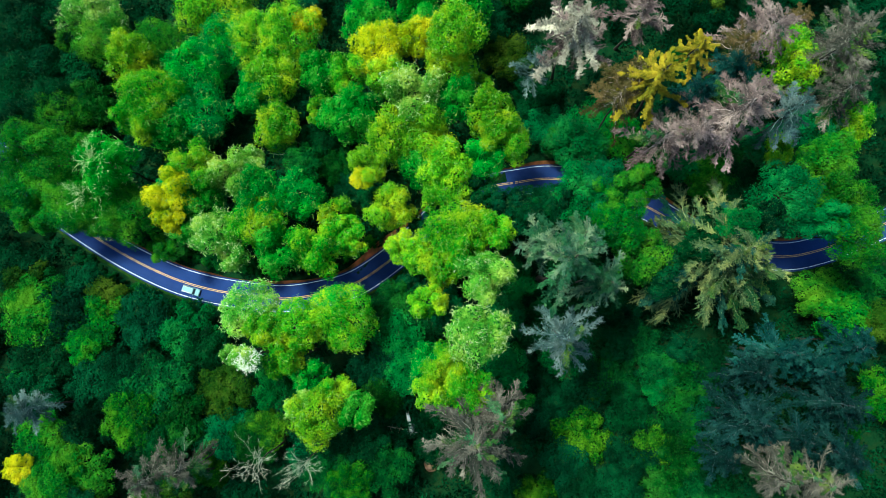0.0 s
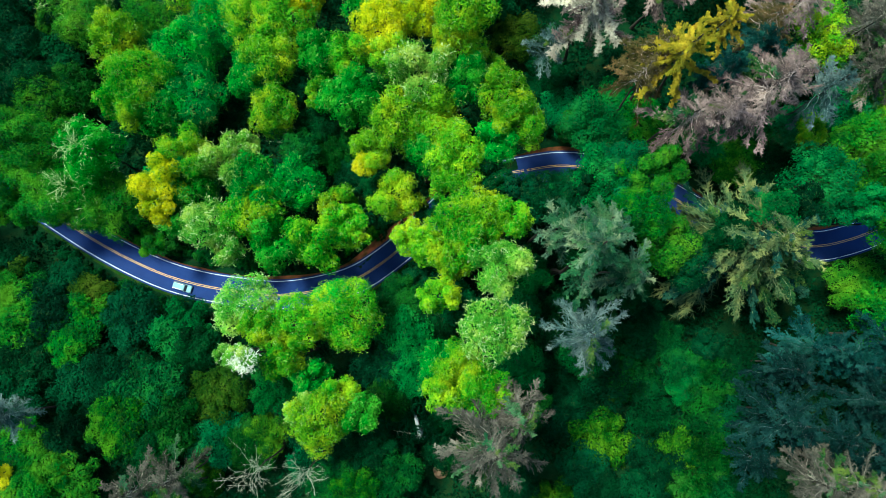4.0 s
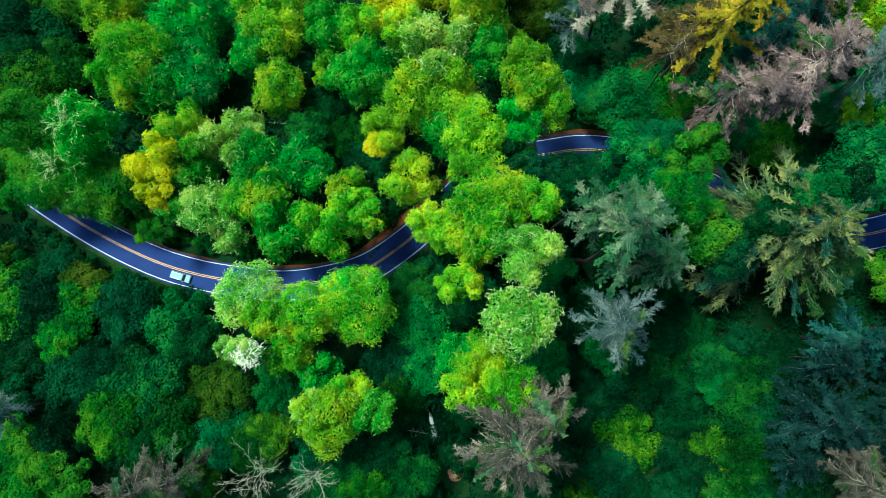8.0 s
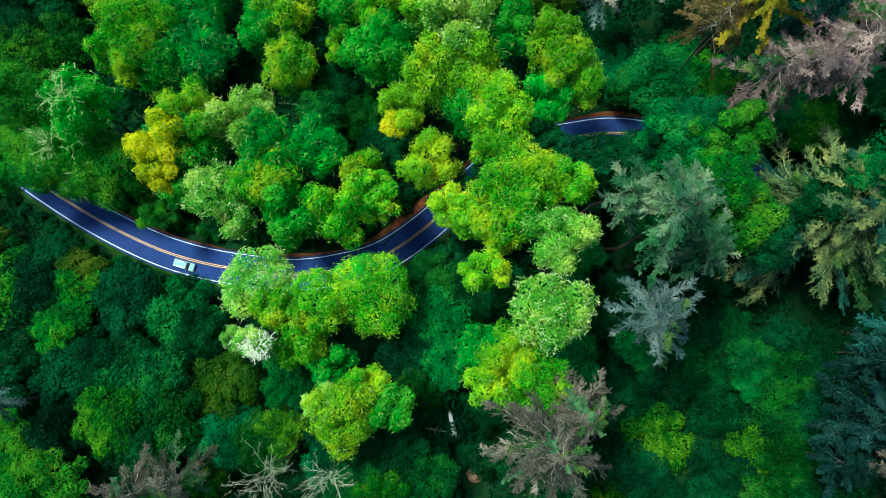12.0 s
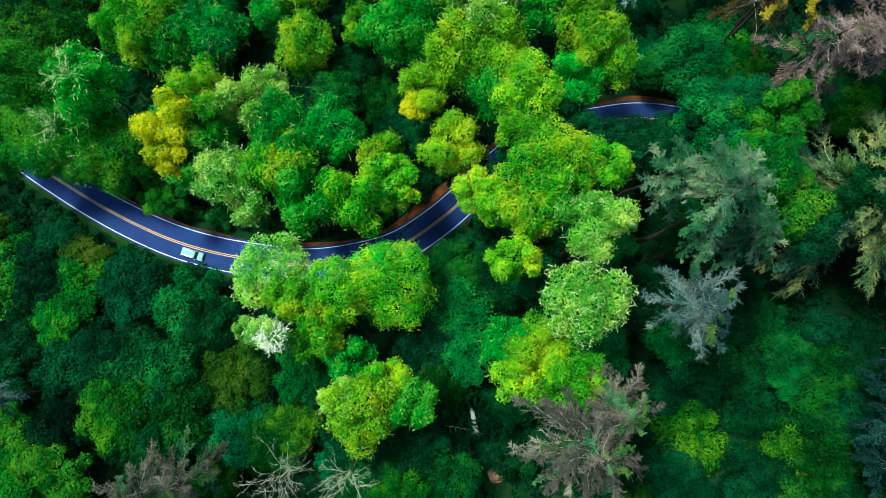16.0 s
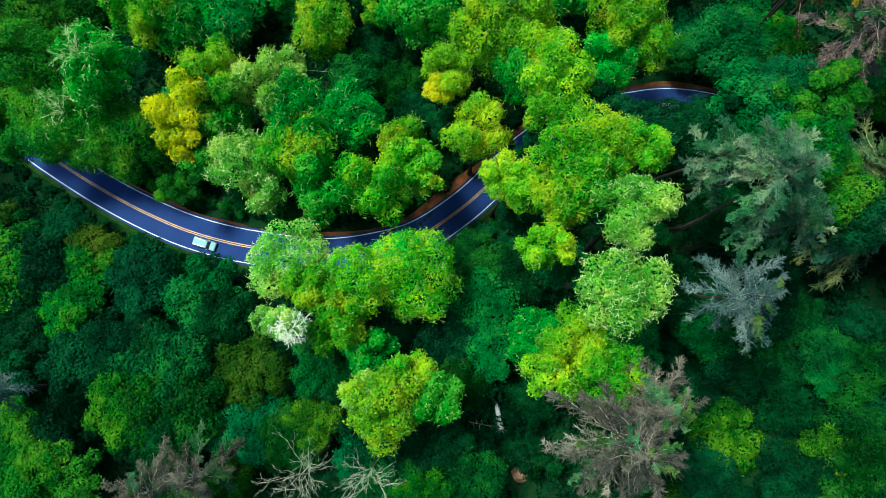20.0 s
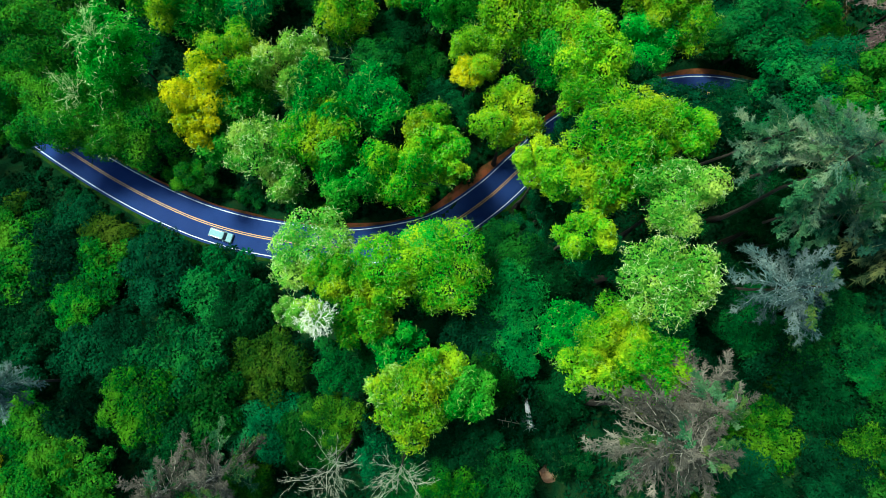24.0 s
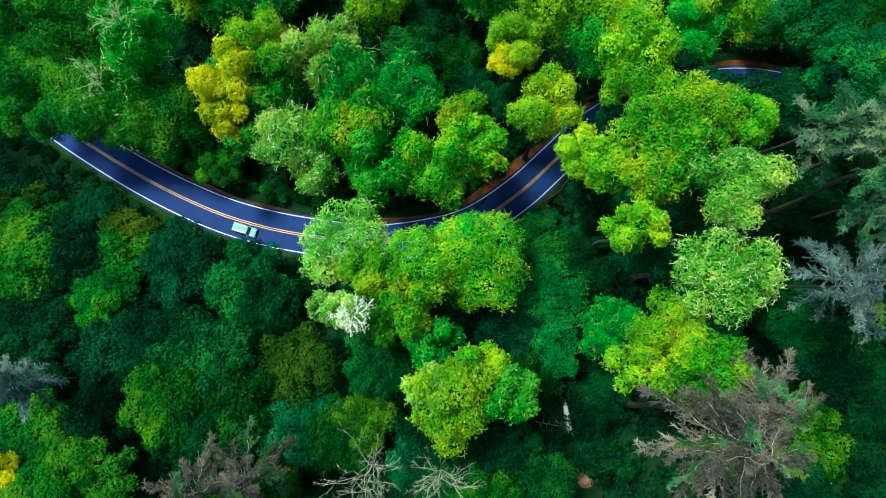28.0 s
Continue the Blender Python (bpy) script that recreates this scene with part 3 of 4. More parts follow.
def conifer(colour, x, y, top, radius):
    """A conifer whose upper middle lies at (x, y, top), with branches in a spiral down the trunk."""
    base = ground_height(x, y)
    dead = colour in ("bone", "pinkgrey", "browndead", "rust", "bluegrey")
    PLACED.append((x, y, radius))
    tree = tagged(new("conifer"), CONIFER_LABEL[colour], "tree", "conifers of the forest")
    tree.location, tree.rotation_euler = (x, y, base - 0.1), (0, 0, SEED.uniform(0, 6.28))
    h = top + 0.6 * radius - base
    tr = mesh_part("trunk", CONIFER_TRUNK, tree)
    tr.location, tr.scale = (0, 0, h), (h, h, h)
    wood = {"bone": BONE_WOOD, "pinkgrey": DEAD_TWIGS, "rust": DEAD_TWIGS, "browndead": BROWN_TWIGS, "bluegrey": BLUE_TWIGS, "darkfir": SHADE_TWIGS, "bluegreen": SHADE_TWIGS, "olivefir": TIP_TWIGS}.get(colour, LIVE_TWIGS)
    radius *= 1.18 if dead else 1.08
    number = int((32 + 3.4 * radius) * (2.4 if colour == "olivefir" else 1))
    deep = min(1.65 * radius, 0.85 * h)
    for k in range(number):
        f = (k + 0.5) / number
        reach = radius * (0.14 + 0.96 * f ** 0.8) * SEED.uniform(0.42, 1.2)
        green = dead and colour in ("browndead", "pinkgrey", "bluegrey") and SEED.random() < (0.24 if colour == "browndead" else 0.08)
        twigged = colour in ("olivefir", "greypine") and SEED.random() < (0.55 if colour == "olivefir" else 0.40)
        plume = colour in ("gold", "bone") and not (colour == "bone" and f > 0.55 and k % 3)
        stem, needles = PLUMES[dead][SEED.randrange(6)] if plume else BRANCHES[(dead and not green) or twigged][SEED.randrange(8)]
        br = mesh_part("branch", stem, tree, DEAD_TWIGS if colour == "bone" and not plume else wood)
        s = reach / 5.0
        thick = 0.35 + 0.65 * min(s, 1.15)
        br.location, br.rotation_euler, br.scale = (0, 0, h - 0.15 - deep * f ** 1.1), (SEED.uniform(-0.6, 0.6), 0.30 - 0.55 * (1 - f) + SEED.uniform(-0.35, 0.35), 2.39996 * k + SEED.uniform(-0.9, 0.9)), (s, (0.55 * s + 0.45 * thick if s > 1.1 else thick) * (1.5 if colour == "bone" else 1), thick * (1.5 if colour == "bone" else 1))
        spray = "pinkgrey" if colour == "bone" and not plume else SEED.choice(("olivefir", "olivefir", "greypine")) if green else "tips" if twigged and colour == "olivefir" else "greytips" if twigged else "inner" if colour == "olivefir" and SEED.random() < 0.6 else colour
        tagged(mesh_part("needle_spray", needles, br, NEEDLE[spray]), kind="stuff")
    return tree


def bare_tree_mesh(seed):
    """A leafless tree with several rising stems and forking limbs, 1 unit tall stems scaled later."""
    rng = np.random.default_rng(seed)
    a, b, m, ra, rb = [], [], [], [], []

    def grow(p, d, length, r, level):
        e = p + d * length
        a.append(p), b.append(e), m.append((p + e) / 2 + rng.normal(0, 0.05 * length, 3)), ra.append(r), rb.append(r * 0.5)
        if level < 4:
            for _ in range(3 if level else 6):
                f = rng.uniform(0.35, 1.0)
                grow(p + (e - p) * f, unit(d + rng.normal(0, 0.42, 3)), length * rng.uniform(0.3, 0.58), r * 0.6, level + 1)

    for k in range(5):
        t = 2 * math.pi * k / 5 + rng.uniform(-0.4, 0.4)
        grow(np.array((0, 0, -10.0)), unit(np.array((math.cos(t) * 0.22, math.sin(t) * 0.22, 1.0))), 7.0, 0.04, 0)
    return rod_mesh("branchwork", a, b, np.array(ra), np.array(rb), BARE_WOOD, m)


BARE_WOOD = bark_material("lichen_grey_wood", (0.16, 0.18, 0.12), (0.50, 0.50, 0.36))
BARE = [bare_tree_mesh(5), bare_tree_mesh(9)]


def bare_tree(colour, x, y, top, radius):
    base = ground_height(x, y)
    tree = tagged(new("bare_tree"), "leafless tree with pale grey forking stems", "tree")
    tree.location, tree.rotation_euler = (x, y, base - 0.1), (0, 0, SEED.uniform(0, 6.28))
    h = top - base
    tr = mesh_part("trunk", CROWNS[0][5], tree, BARK)
    tr.location, tr.scale = (0, 0, h - 9.0), (h * 0.8, h * 0.8, h - 9.0)
    p = tagged(mesh_part("branchwork", BARE[SEED.randrange(2)], tree), kind="stuff")
    p.location = (0, 0, h + 0.6)
    return tree


broadleaf("pale", -22.9, 64.0, 4.4, 6.3)
broadleaf("moss", -26.6, 58.8, 2.8, 3.6)
broadleaf("chartreuse", -9.8, 51.3, 12.6, 4.6)
broadleaf("moss", -18.5, 57.9, 4.8, 5.6)
broadleaf("moss", -4.4, 55.4, 7.7, 5.6)
broadleaf("lime", 8.7, 62.5, 10.0, 7.9)
broadleaf("green", 10.9, 54.0, 11.9, 5.7)
broadleaf("lime", 17.8, 54.5, 13.0, 5.7)
broadleaf("lime", 25.5, 55.0, 13.6, 5.8)
broadleaf("yellow", 29.4, 57.0, 13.6, 3.2)
broadleaf("lime", 21.4, 45.7, 13.4, 5.0)
broadleaf("green", 4.1, 47.9, 10.7, 5.8)
broadleaf("lime", -3.6, 40.9, 16.8, 5.6)
broadleaf("lime", -6.8, 36.3, 14.0, 4.4)
broadleaf("green", -1.9, 37.5, 12.4, 6.2)
broadleaf("green", 6.1, 38.6, 12.0, 5.8)
broadleaf("lime", 22.9, 34.9, 13.9, 4.6)
broadleaf("green", 17.9, 42.4, 13.2, 4.2)
broadleaf("green", 31.9, 46.0, 13.8, 4.2)
broadleaf("teal", -33.7, 61.2, 1.8, 6.9)
broadleaf("teal", -28.6, 53.2, 1.5, 6.6)
broadleaf("teal", -35.9, 51.1, 2.4, 6.1)
broadleaf("teal", -29.3, 42.6, 4.2, 6.2)
broadleaf("moss", -27.3, 39.6, 4.8, 5.8)
broadleaf("teal", -22.1, 43.7, 3.6, 5.2)
broadleaf("teal", -39.1, 42.4, 0.3, 6.1)
broadleaf("teal", -38.8, 65.9, 1.1, 6.3)
broadleaf("moss", -29.4, 30.2, 14.4, 6.0)
broadleaf("moss", -21.4, 28.0, 16.3, 5.5)
broadleaf("twiggy", -10.9, 25.7, 19.3, 5.0)
broadleaf("moss", -28.3, 21.9, 13.0, 5.2)
broadleaf("moss", -21.3, 19.4, 14.1, 5.6)
broadleaf("twiggy", -16.0, 19.4, 11.4, 6.6)
broadleaf("moss", -9.1, 17.3, 11.1, 5.6)
broadleaf("moss", -26.7, 18.1, 9.4, 3.8)
broadleaf("yellow", 2.4, 20.3, 18.1, 4.4)
broadleaf("yellow", 1.9, 15.6, 17.4, 3.4)
broadleaf("lime", 6.2, 25.3, 16.7, 4.9)
broadleaf("green", 6.7, 18.5, 14.2, 5.1)
broadleaf("green", 3.9, 13.9, 13.1, 3.6)
broadleaf("pale", 13.6, 24.0, 15.6, 4.6)
broadleaf("pale", 17.8, 26.8, 14.5, 2.7)
broadleaf("pale", 11.3, 11.8, 16.5, 4.7)
broadleaf("green", 19.8, 19.2, 16.7, 5.2)
broadleaf("lime", 18.9, 13.9, 16.5, 5.3)
broadleaf("green", 27.3, 19.5, 14.4, 4.7)
broadleaf("lime", 32.3, 8.2, 15.6, 5.3)
broadleaf("green", 24.1, 8.6, 14.7, 5.2)
broadleaf("lime", 35.7, 14.9, 15.8, 3.4)
broadleaf("lime", 38.4, 10.8, 16.5, 3.6)
broadleaf("pale", 14.5, 7.4, 15.8, 3.3)
broadleaf("chartreuse", 47.1, 16.0, 19.4, 4.4)
broadleaf("chartreuse", 42.8, 24.4, 20.4, 3.7)
broadleaf("yellow", 41.7, 21.7, 20.4, 2.2)
broadleaf("green", 38.5, 35.5, 18.2, 5.3)
broadleaf("lime", 38.4, 45.5, 13.8, 4.6)
broadleaf("yellow", 44.6, 49.5, 19.2, 4.5)
broadleaf("lime", 32.0, 38.2, 13.7, 2.9)
broadleaf("pale", 52.5, 37.7, 24.1, 5.5)
broadleaf("chartreuse", 48.4, 29.3, 22.3, 5.2)
broadleaf("chartreuse", 55.5, 28.6, 23.1, 5.4)
broadleaf("green", 60.7, 37.2, 22.1, 4.2)
broadleaf("lime", 47.5, 42.5, 19.0, 4.2)
broadleaf("yellow", 52.5, 52.2, 16.6, 3.9)
broadleaf("lime", 60.9, 49.7, 25.7, 5.3)
broadleaf("chartreuse", 59.6, 44.8, 21.9, 4.5)
broadleaf("green", 42.4, 57.7, 14.5, 4.9)
broadleaf("chartreuse", 59.1, 21.4, 25.9, 4.8)
broadleaf("lime", 57.8, 17.9, 24.6, 3.8)
broadleaf("green", 53.9, 23.4, 22.1, 3.9)
broadleaf("lime", 67.5, 31.9, 27.0, 4.4)
broadleaf("lime", 70.1, 27.6, 25.8, 4.4)
broadleaf("green", 66.2, 24.3, 23.9, 3.9)
broadleaf("chartreuse", 65.3, 41.5, 16.4, 3.5)
broadleaf("green", 63.5, 58.7, 15.6, 4.9)
broadleaf("teal", 72.4, 52.0, 5.6, 5.2)
broadleaf("teal", 68.9, 59.3, 6.7, 4.7)
broadleaf("green", 53.1, 59.4, 15.1, 4.4)
broadleaf("teal", 78.7, 42.0, 6.5, 5.6)
broadleaf("teal", 76.2, 34.4, 5.1, 4.3)
broadleaf("jade", 81.3, 34.8, 7.8, 4.5)
broadleaf("jade", 89.2, 31.5, 14.4, 5.8)
broadleaf("moss", 93.7, 27.8, 15.5, 5.0)
broadleaf("teal", 83.1, 28.0, 10.0, 3.2)
broadleaf("jade", 84.1, 17.1, 28.7, 4.8)
broadleaf("moss", 87.9, 15.0, 30.4, 3.9)
broadleaf("teal", 74.4, 15.2, 22.4, 4.1)
broadleaf("jade", 71.9, 15.7, 18.4, 2.2)
broadleaf("teal", 80.6, 15.5, 23.0, 3.9)
broadleaf("jade", 86.5, 11.7, 12.7, 5.7)
broadleaf("moss", 89.7, 10.0, 33.3, 4.2)
broadleaf("jade", 103.2, 20.6, 17.3, 5.2)
broadleaf("teal", 99.7, 23.8, 11.9, 4.1)
broadleaf("moss", 110.5, 19.0, 17.3, 4.8)
broadleaf("teal", 117.6, 19.7, 16.2, 5.2)
broadleaf("teal", 124.6, 18.2, 15.7, 4.8)
broadleaf("teal", 115.7, 25.1, 15.9, 4.5)
broadleaf("lime", 127.2, 43.8, 24.4, 5.3)
broadleaf("jade", 131.1, 30.0, 23.3, 4.3)
broadleaf("lime", 138.2, 30.3, 23.4, 4.7)
broadleaf("moss", 131.3, 21.6, 27.2, 5.1)
broadleaf("jade", 122.1, 15.6, 29.0, 5.3)
broadleaf("moss", 129.8, 14.4, 29.1, 5.5)
broadleaf("jade", 125.6, 11.8, 28.5, 4.0)
broadleaf("moss", 135.1, 11.7, 27.0, 5.1)
broadleaf("jade", 122.6, 27.2, 21.4, 3.7)
broadleaf("lime", 122.9, 24.5, 25.7, 2.8)
broadleaf("chartreuse", 50.6, 6.8, 27.3, 3.1)
broadleaf("chartreuse", 53.2, 4.6, 28.9, 3.2)
broadleaf("lime", 58.5, 8.9, 33.2, 4.4)
broadleaf("chartreuse", 63.4, 9.5, 35.2, 4.0)
broadleaf("lime", 67.4, 8.8, 36.4, 3.0)
broadleaf("lime", 57.3, 3.0, 33.3, 3.5)
broadleaf("pale", 64.7, 0.6, 38.4, 4.2)
broadleaf("lime", 61.3, 4.8, 34.5, 3.6)
broadleaf("chartreuse", 55.0, -3.1, 34.3, 3.0)
broadleaf("jade", 58.6, -5.0, 25.5, 3.5)
broadleaf("pale", 63.2, -8.8, 38.6, 4.5)
broadleaf("chartreuse", 58.0, -15.5, 35.4, 4.0)
broadleaf("lime", 61.4, -18.3, 35.9, 3.8)
broadleaf("chartreuse", 56.3, -18.5, 33.9, 3.6)
broadleaf("green", 70.6, -23.8, 17.0, 4.3)
broadleaf("green", 55.0, -15.0, 22.5, 3.7)
broadleaf("pale", 20.1, -4.0, 22.9, 4.8)
broadleaf("lime", 24.2, -8.5, 26.7, 3.3)
broadleaf("lime", 29.7, -6.8, 24.0, 4.7)
broadleaf("lime", 28.1, -13.3, 26.1, 3.6)
broadleaf("white", 21.3, -13.1, 29.5, 3.2)
broadleaf("pale", 18.4, -12.6, 27.9, 1.9)
broadleaf("lime", 38.1, -6.3, 21.5, 5.8)
broadleaf("green", 35.4, -3.9, 19.9, 3.7)
broadleaf("jade", 24.0, -19.5, 16.3, 4.7)
broadleaf("green", 32.0, -17.3, 22.6, 3.3)
broadleaf("chartreuse", 34.1, -23.9, 27.6, 4.9)
broadleaf("lime", 37.5, -19.6, 26.7, 2.9)
broadleaf("pale", 31.3, -22.3, 27.2, 2.8)
broadleaf("green", 40.8, -22.6, 26.8, 3.5)
broadleaf("teal", 40.7, -30.0, 17.2, 4.9)
broadleaf("green", -1.0, -20.2, 13.4, 6.6)
broadleaf("chartreuse", -6.0, -25.6, 15.4, 5.4)
broadleaf("green", 2.1, -26.4, 14.0, 6.6)
broadleaf("green", -2.1, -30.4, 14.8, 4.5)
broadleaf("teal", 4.1, -9.0, 7.8, 6.4)
broadleaf("teal", -8.1, -5.1, 6.8, 6.2)
broadleaf("moss", -31.4, -3.8, 6.1, 7.1)
broadleaf("moss", -33.2, 0.0, 6.6, 3.7)
broadleaf("teal", -24.5, -3.7, 4.1, 5.3)
broadleaf("moss", -17.5, -6.2, 5.5, 5.7)
broadleaf("moss", -20.5, -11.6, 6.6, 3.9)
broadleaf("teal", -28.3, -15.2, 6.5, 6.2)
broadleaf("teal", -17.4, -20.0, 7.2, 6.2)
broadleaf("teal", -30.7, -22.2, 7.1, 5.6)
broadleaf("moss", -24.4, -30.1, 12.4, 5.4)
broadleaf("teal", -17.9, -30.4, 11.1, 5.8)
broadleaf("moss", -19.6, -35.5, 15.5, 5.5)
broadleaf("moss", -20.9, -38.2, 17.2, 4.5)
broadleaf("yellow", -26.8, -34.8, 16.7, 2.7)
broadleaf("moss", -14.7, -36.1, 14.0, 5.5)
broadleaf("teal", 6.3, -12.0, 8.6, 5.1)
broadleaf("olive", 12.0, -20.9, 11.1, 5.4)
broadleaf("green", 18.7, -30.5, 13.4, 5.0)
broadleaf("lime", 22.2, -28.2, 14.1, 3.8)
broadleaf("teal", 12.2, -29.5, 12.1, 4.9)
broadleaf("jade", 47.9, -11.1, 12.5, 5.4)
broadleaf("green", 47.6, -3.6, 10.2, 4.9)
broadleaf("teal", 43.6, -16.8, 12.9, 5.3)
broadleaf("jade", 47.7, -18.0, 13.1, 4.7)
broadleaf("teal", 3.3, -0.4, 3.6, 5.2)
broadleaf("green", -1.0, -4.7, 4.3, 4.5)
broadleaf("green", -9.6, 0.5, 1.9, 4.1)
broadleaf("green", 44.0, -23.1, 14.5, 4.1)
broadleaf("green", 45.7, -36.2, 16.4, 4.8)
broadleaf("lime", 39.0, -38.2, 19.3, 4.0)
broadleaf("green", 34.3, -36.1, 17.8, 4.1)
broadleaf("teal", 53.5, -7.0, 11.9, 4.2)
broadleaf("teal", 85.5, -31.4, 8.7, 5.6)
broadleaf("teal", 81.6, -25.2, 6.5, 4.8)
broadleaf("teal", 78.4, -26.6, 4.4, 5.0)
broadleaf("teal", 76.8, -19.8, 6.0, 4.9)
broadleaf("green", 98.7, -12.9, 9.9, 4.4)
broadleaf("teal", 95.4, -7.0, 9.8, 4.6)
broadleaf("green", 102.7, -18.0, 12.4, 4.6)
broadleaf("teal", 100.9, -22.2, 12.9, 2.6)
broadleaf("green", 104.6, -27.8, 14.2, 5.0)
broadleaf("teal", 105.4, -34.2, 14.9, 5.1)
broadleaf("lime", 98.9, -33.4, 13.9, 4.1)
broadleaf("teal", 94.9, -36.0, 11.1, 5.1)
broadleaf("teal", 93.0, -19.6, 8.8, 4.8)
broadleaf("teal", 82.2, -36.9, 7.1, 4.9)
broadleaf("teal", 85.9, -42.6, 10.4, 5.1)
broadleaf("green", 105.3, -42.4, 17.8, 4.4)
broadleaf("teal", 109.9, -40.0, 17.4, 5.1)
broadleaf("teal", 108.4, -20.1, 13.6, 4.9)
broadleaf("green", 100.0, -41.8, 15.1, 5.1)
broadleaf("teal", 106.5, -13.8, 13.7, 3.1)
broadleaf("teal", 95.8, -25.9, 10.0, 4.9)
broadleaf("teal", 113.2, -18.3, 15.5, 5.3)
broadleaf("moss", 136.8, -7.3, 17.9, 6.4)
broadleaf("teal", 140.8, 3.3, 16.4, 6.1)
broadleaf("moss", 133.0, -2.5, 17.5, 4.6)
broadleaf("teal", 111.3, -27.1, 16.0, 4.9)
broadleaf("teal", 75.8, -43.2, 9.4, 4.4)
conifer("bone", 83.6, 47.3, 32.6, 6.7)
conifer("gold", 94.6, 33.6, 43.9, 6.1)
conifer("gold", 101.9, 39.0, 41.2, 4.2)
conifer("bluegreen", 102.8, 32.2, 38.4, 4.8)
conifer("rust", 89.2, 32.2, 37.9, 4.8)
conifer("pinkgrey", 97.2, 24.9, 36.8, 5.7)
conifer("pinkgrey", 109.2, 28.6, 42.6, 7.7)
conifer("bluegrey", 118.8, 28.8, 39.8, 4.9)
conifer("pinkgrey", 120.4, 47.1, 31.1, 7.2)
conifer("browndead", 132.7, 42.9, 31.3, 6.9)
conifer("rust", 114.1, 43.3, 32.0, 5.1)
conifer("rust", 129.8, 51.9, 23.9, 3.1)
conifer("browndead", 132.6, 34.3, 33.5, 5.3)
conifer("pinkgrey", 97.7, 53.1, 26.8, 4.7)
conifer("bluegrey", 76.9, 43.8, 22.2, 3.9)
conifer("greypine", 77.5, 2.8, 49.3, 6.5)
conifer("greypine", 74.1, 6.1, 43.1, 4.7)
conifer("greypine", 85.5, -0.8, 38.5, 5.1)
conifer("bluegrey", 77.7, -10.0, 39.6, 5.6)
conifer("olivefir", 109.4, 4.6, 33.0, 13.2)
conifer("bluegreen", 119.1, -13.6, 31.5, 6.2)
conifer("bluegreen", 125.2, -16.7, 31.1, 5.0)
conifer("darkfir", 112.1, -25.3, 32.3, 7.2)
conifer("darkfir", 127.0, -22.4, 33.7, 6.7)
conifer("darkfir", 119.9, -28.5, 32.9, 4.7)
conifer("browndead", 62.4, -26.1, 44.1, 8.1)
conifer("browndead", 66.7, -22.6, 42.2, 5.2)
conifer("browndead", 114.6, -34.3, 36.5, 5.6)
conifer("browndead", 120.4, -34.5, 37.4, 5.5)
conifer("browndead", 9.5, -32.7, 29.9, 5.2)
conifer("browndead", 3.1, -34.6, 30.1, 4.5)
conifer("bluegrey", -21.6, -22.4, 25.7, 4.4)
bare_tree("stems", 24.9, -30.7, 38.3, 5.5)
bare_tree("stems", 32.8, -31.4, 37.6, 4.5)
broadleaf("moss", -22.3, 18.5, 9.0, 4.3)
broadleaf("moss", -13.7, 14.9, 10.4, 3.7)
broadleaf("moss", -17.3, 16.3, 11.3, 3.9)
broadleaf("moss", -29.4, 16.1, 12.2, 3.5)
broadleaf("moss", -34.1, 23.1, 9.8, 5.6)
broadleaf("teal", -35.9, 27.0, 7.3, 5.2)
broadleaf("jade", 83.4, 19.7, 27.7, 2.9)
broadleaf("jade", 87.4, 18.6, 31.2, 3.7)
broadleaf("moss", 90.4, 15.3, 33.9, 3.6)
broadleaf("teal", 82.3, 15.2, 27.4, 3.2)
broadleaf("teal", 103.6, 5.4, 33.0, 3.6)
broadleaf("jade", 109.1, 8.2, 37.8, 3.5)
broadleaf("teal", 107.0, 9.0, 31.0, 3.2)
broadleaf("moss", 131.1, 7.0, 34.6, 4.6)
broadleaf("jade", 126.8, 9.5, 35.0, 3.1)
broadleaf("teal", 62.0, 15.3, 24.2, 3.4)
broadleaf("teal", 56.5, 13.7, 20.7, 2.6)
broadleaf("teal", 65.3, 17.7, 23.5, 3.2)
broadleaf("teal", 52.8, 12.4, 16.3, 2.2)
broadleaf("teal", 69.9, 15.4, 23.9, 3.2)
broadleaf("lime", -5.9, 9.6, 2.9, 2.7)
broadleaf("green", -2.1, 10.7, 3.4, 3.1)
broadleaf("teal", 30.7, 33.0, 7.9, 4.2)
broadleaf("teal", 25.9, 42.3, 7.7, 4.3)
broadleaf("teal", 34.3, 27.7, 7.9, 4.2)
broadleaf("teal", -8.5, 34.6, 3.4, 5.5)
broadleaf("teal", 37.6, 22.7, 6.8, 3.6)
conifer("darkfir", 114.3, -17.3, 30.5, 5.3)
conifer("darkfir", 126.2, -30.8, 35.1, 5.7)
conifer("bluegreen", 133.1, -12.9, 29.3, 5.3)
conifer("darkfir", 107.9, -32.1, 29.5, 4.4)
conifer("pinkgrey", 101.9, 25.6, 40.0, 5.1)
conifer("rust", 92.2, 36.2, 37.9, 4.5)
conifer("bluegreen", 111.8, 39.3, 33.1, 4.5)
conifer("pinkgrey", 113.1, 31.9, 39.3, 4.9)
conifer("greypine", 80.9, 7.2, 42.4, 4.3)
broadleaf("green", 3.2, 20.9, 14.9, 4.5)
broadleaf("moss", 93.9, 17.4, 32.7, 3.1)
broadleaf("teal", 115.0, 9.8, 35.6, 3.2)
broadleaf("jade", 88.4, 12.7, 30.8, 3.5)
broadleaf("teal", -39.5, 48.4, 3.0, 6.2)
broadleaf("teal", -40.2, 59.9, 2.0, 6.3)
broadleaf("teal", -37.0, 37.6, 7.1, 5.0)
broadleaf("teal", 69.0, 14.0, 20.4, 3.5)
broadleaf("teal", 72.7, 12.9, 23.4, 3.6)
broadleaf("jade", 74.6, 14.5, 23.2, 2.2)
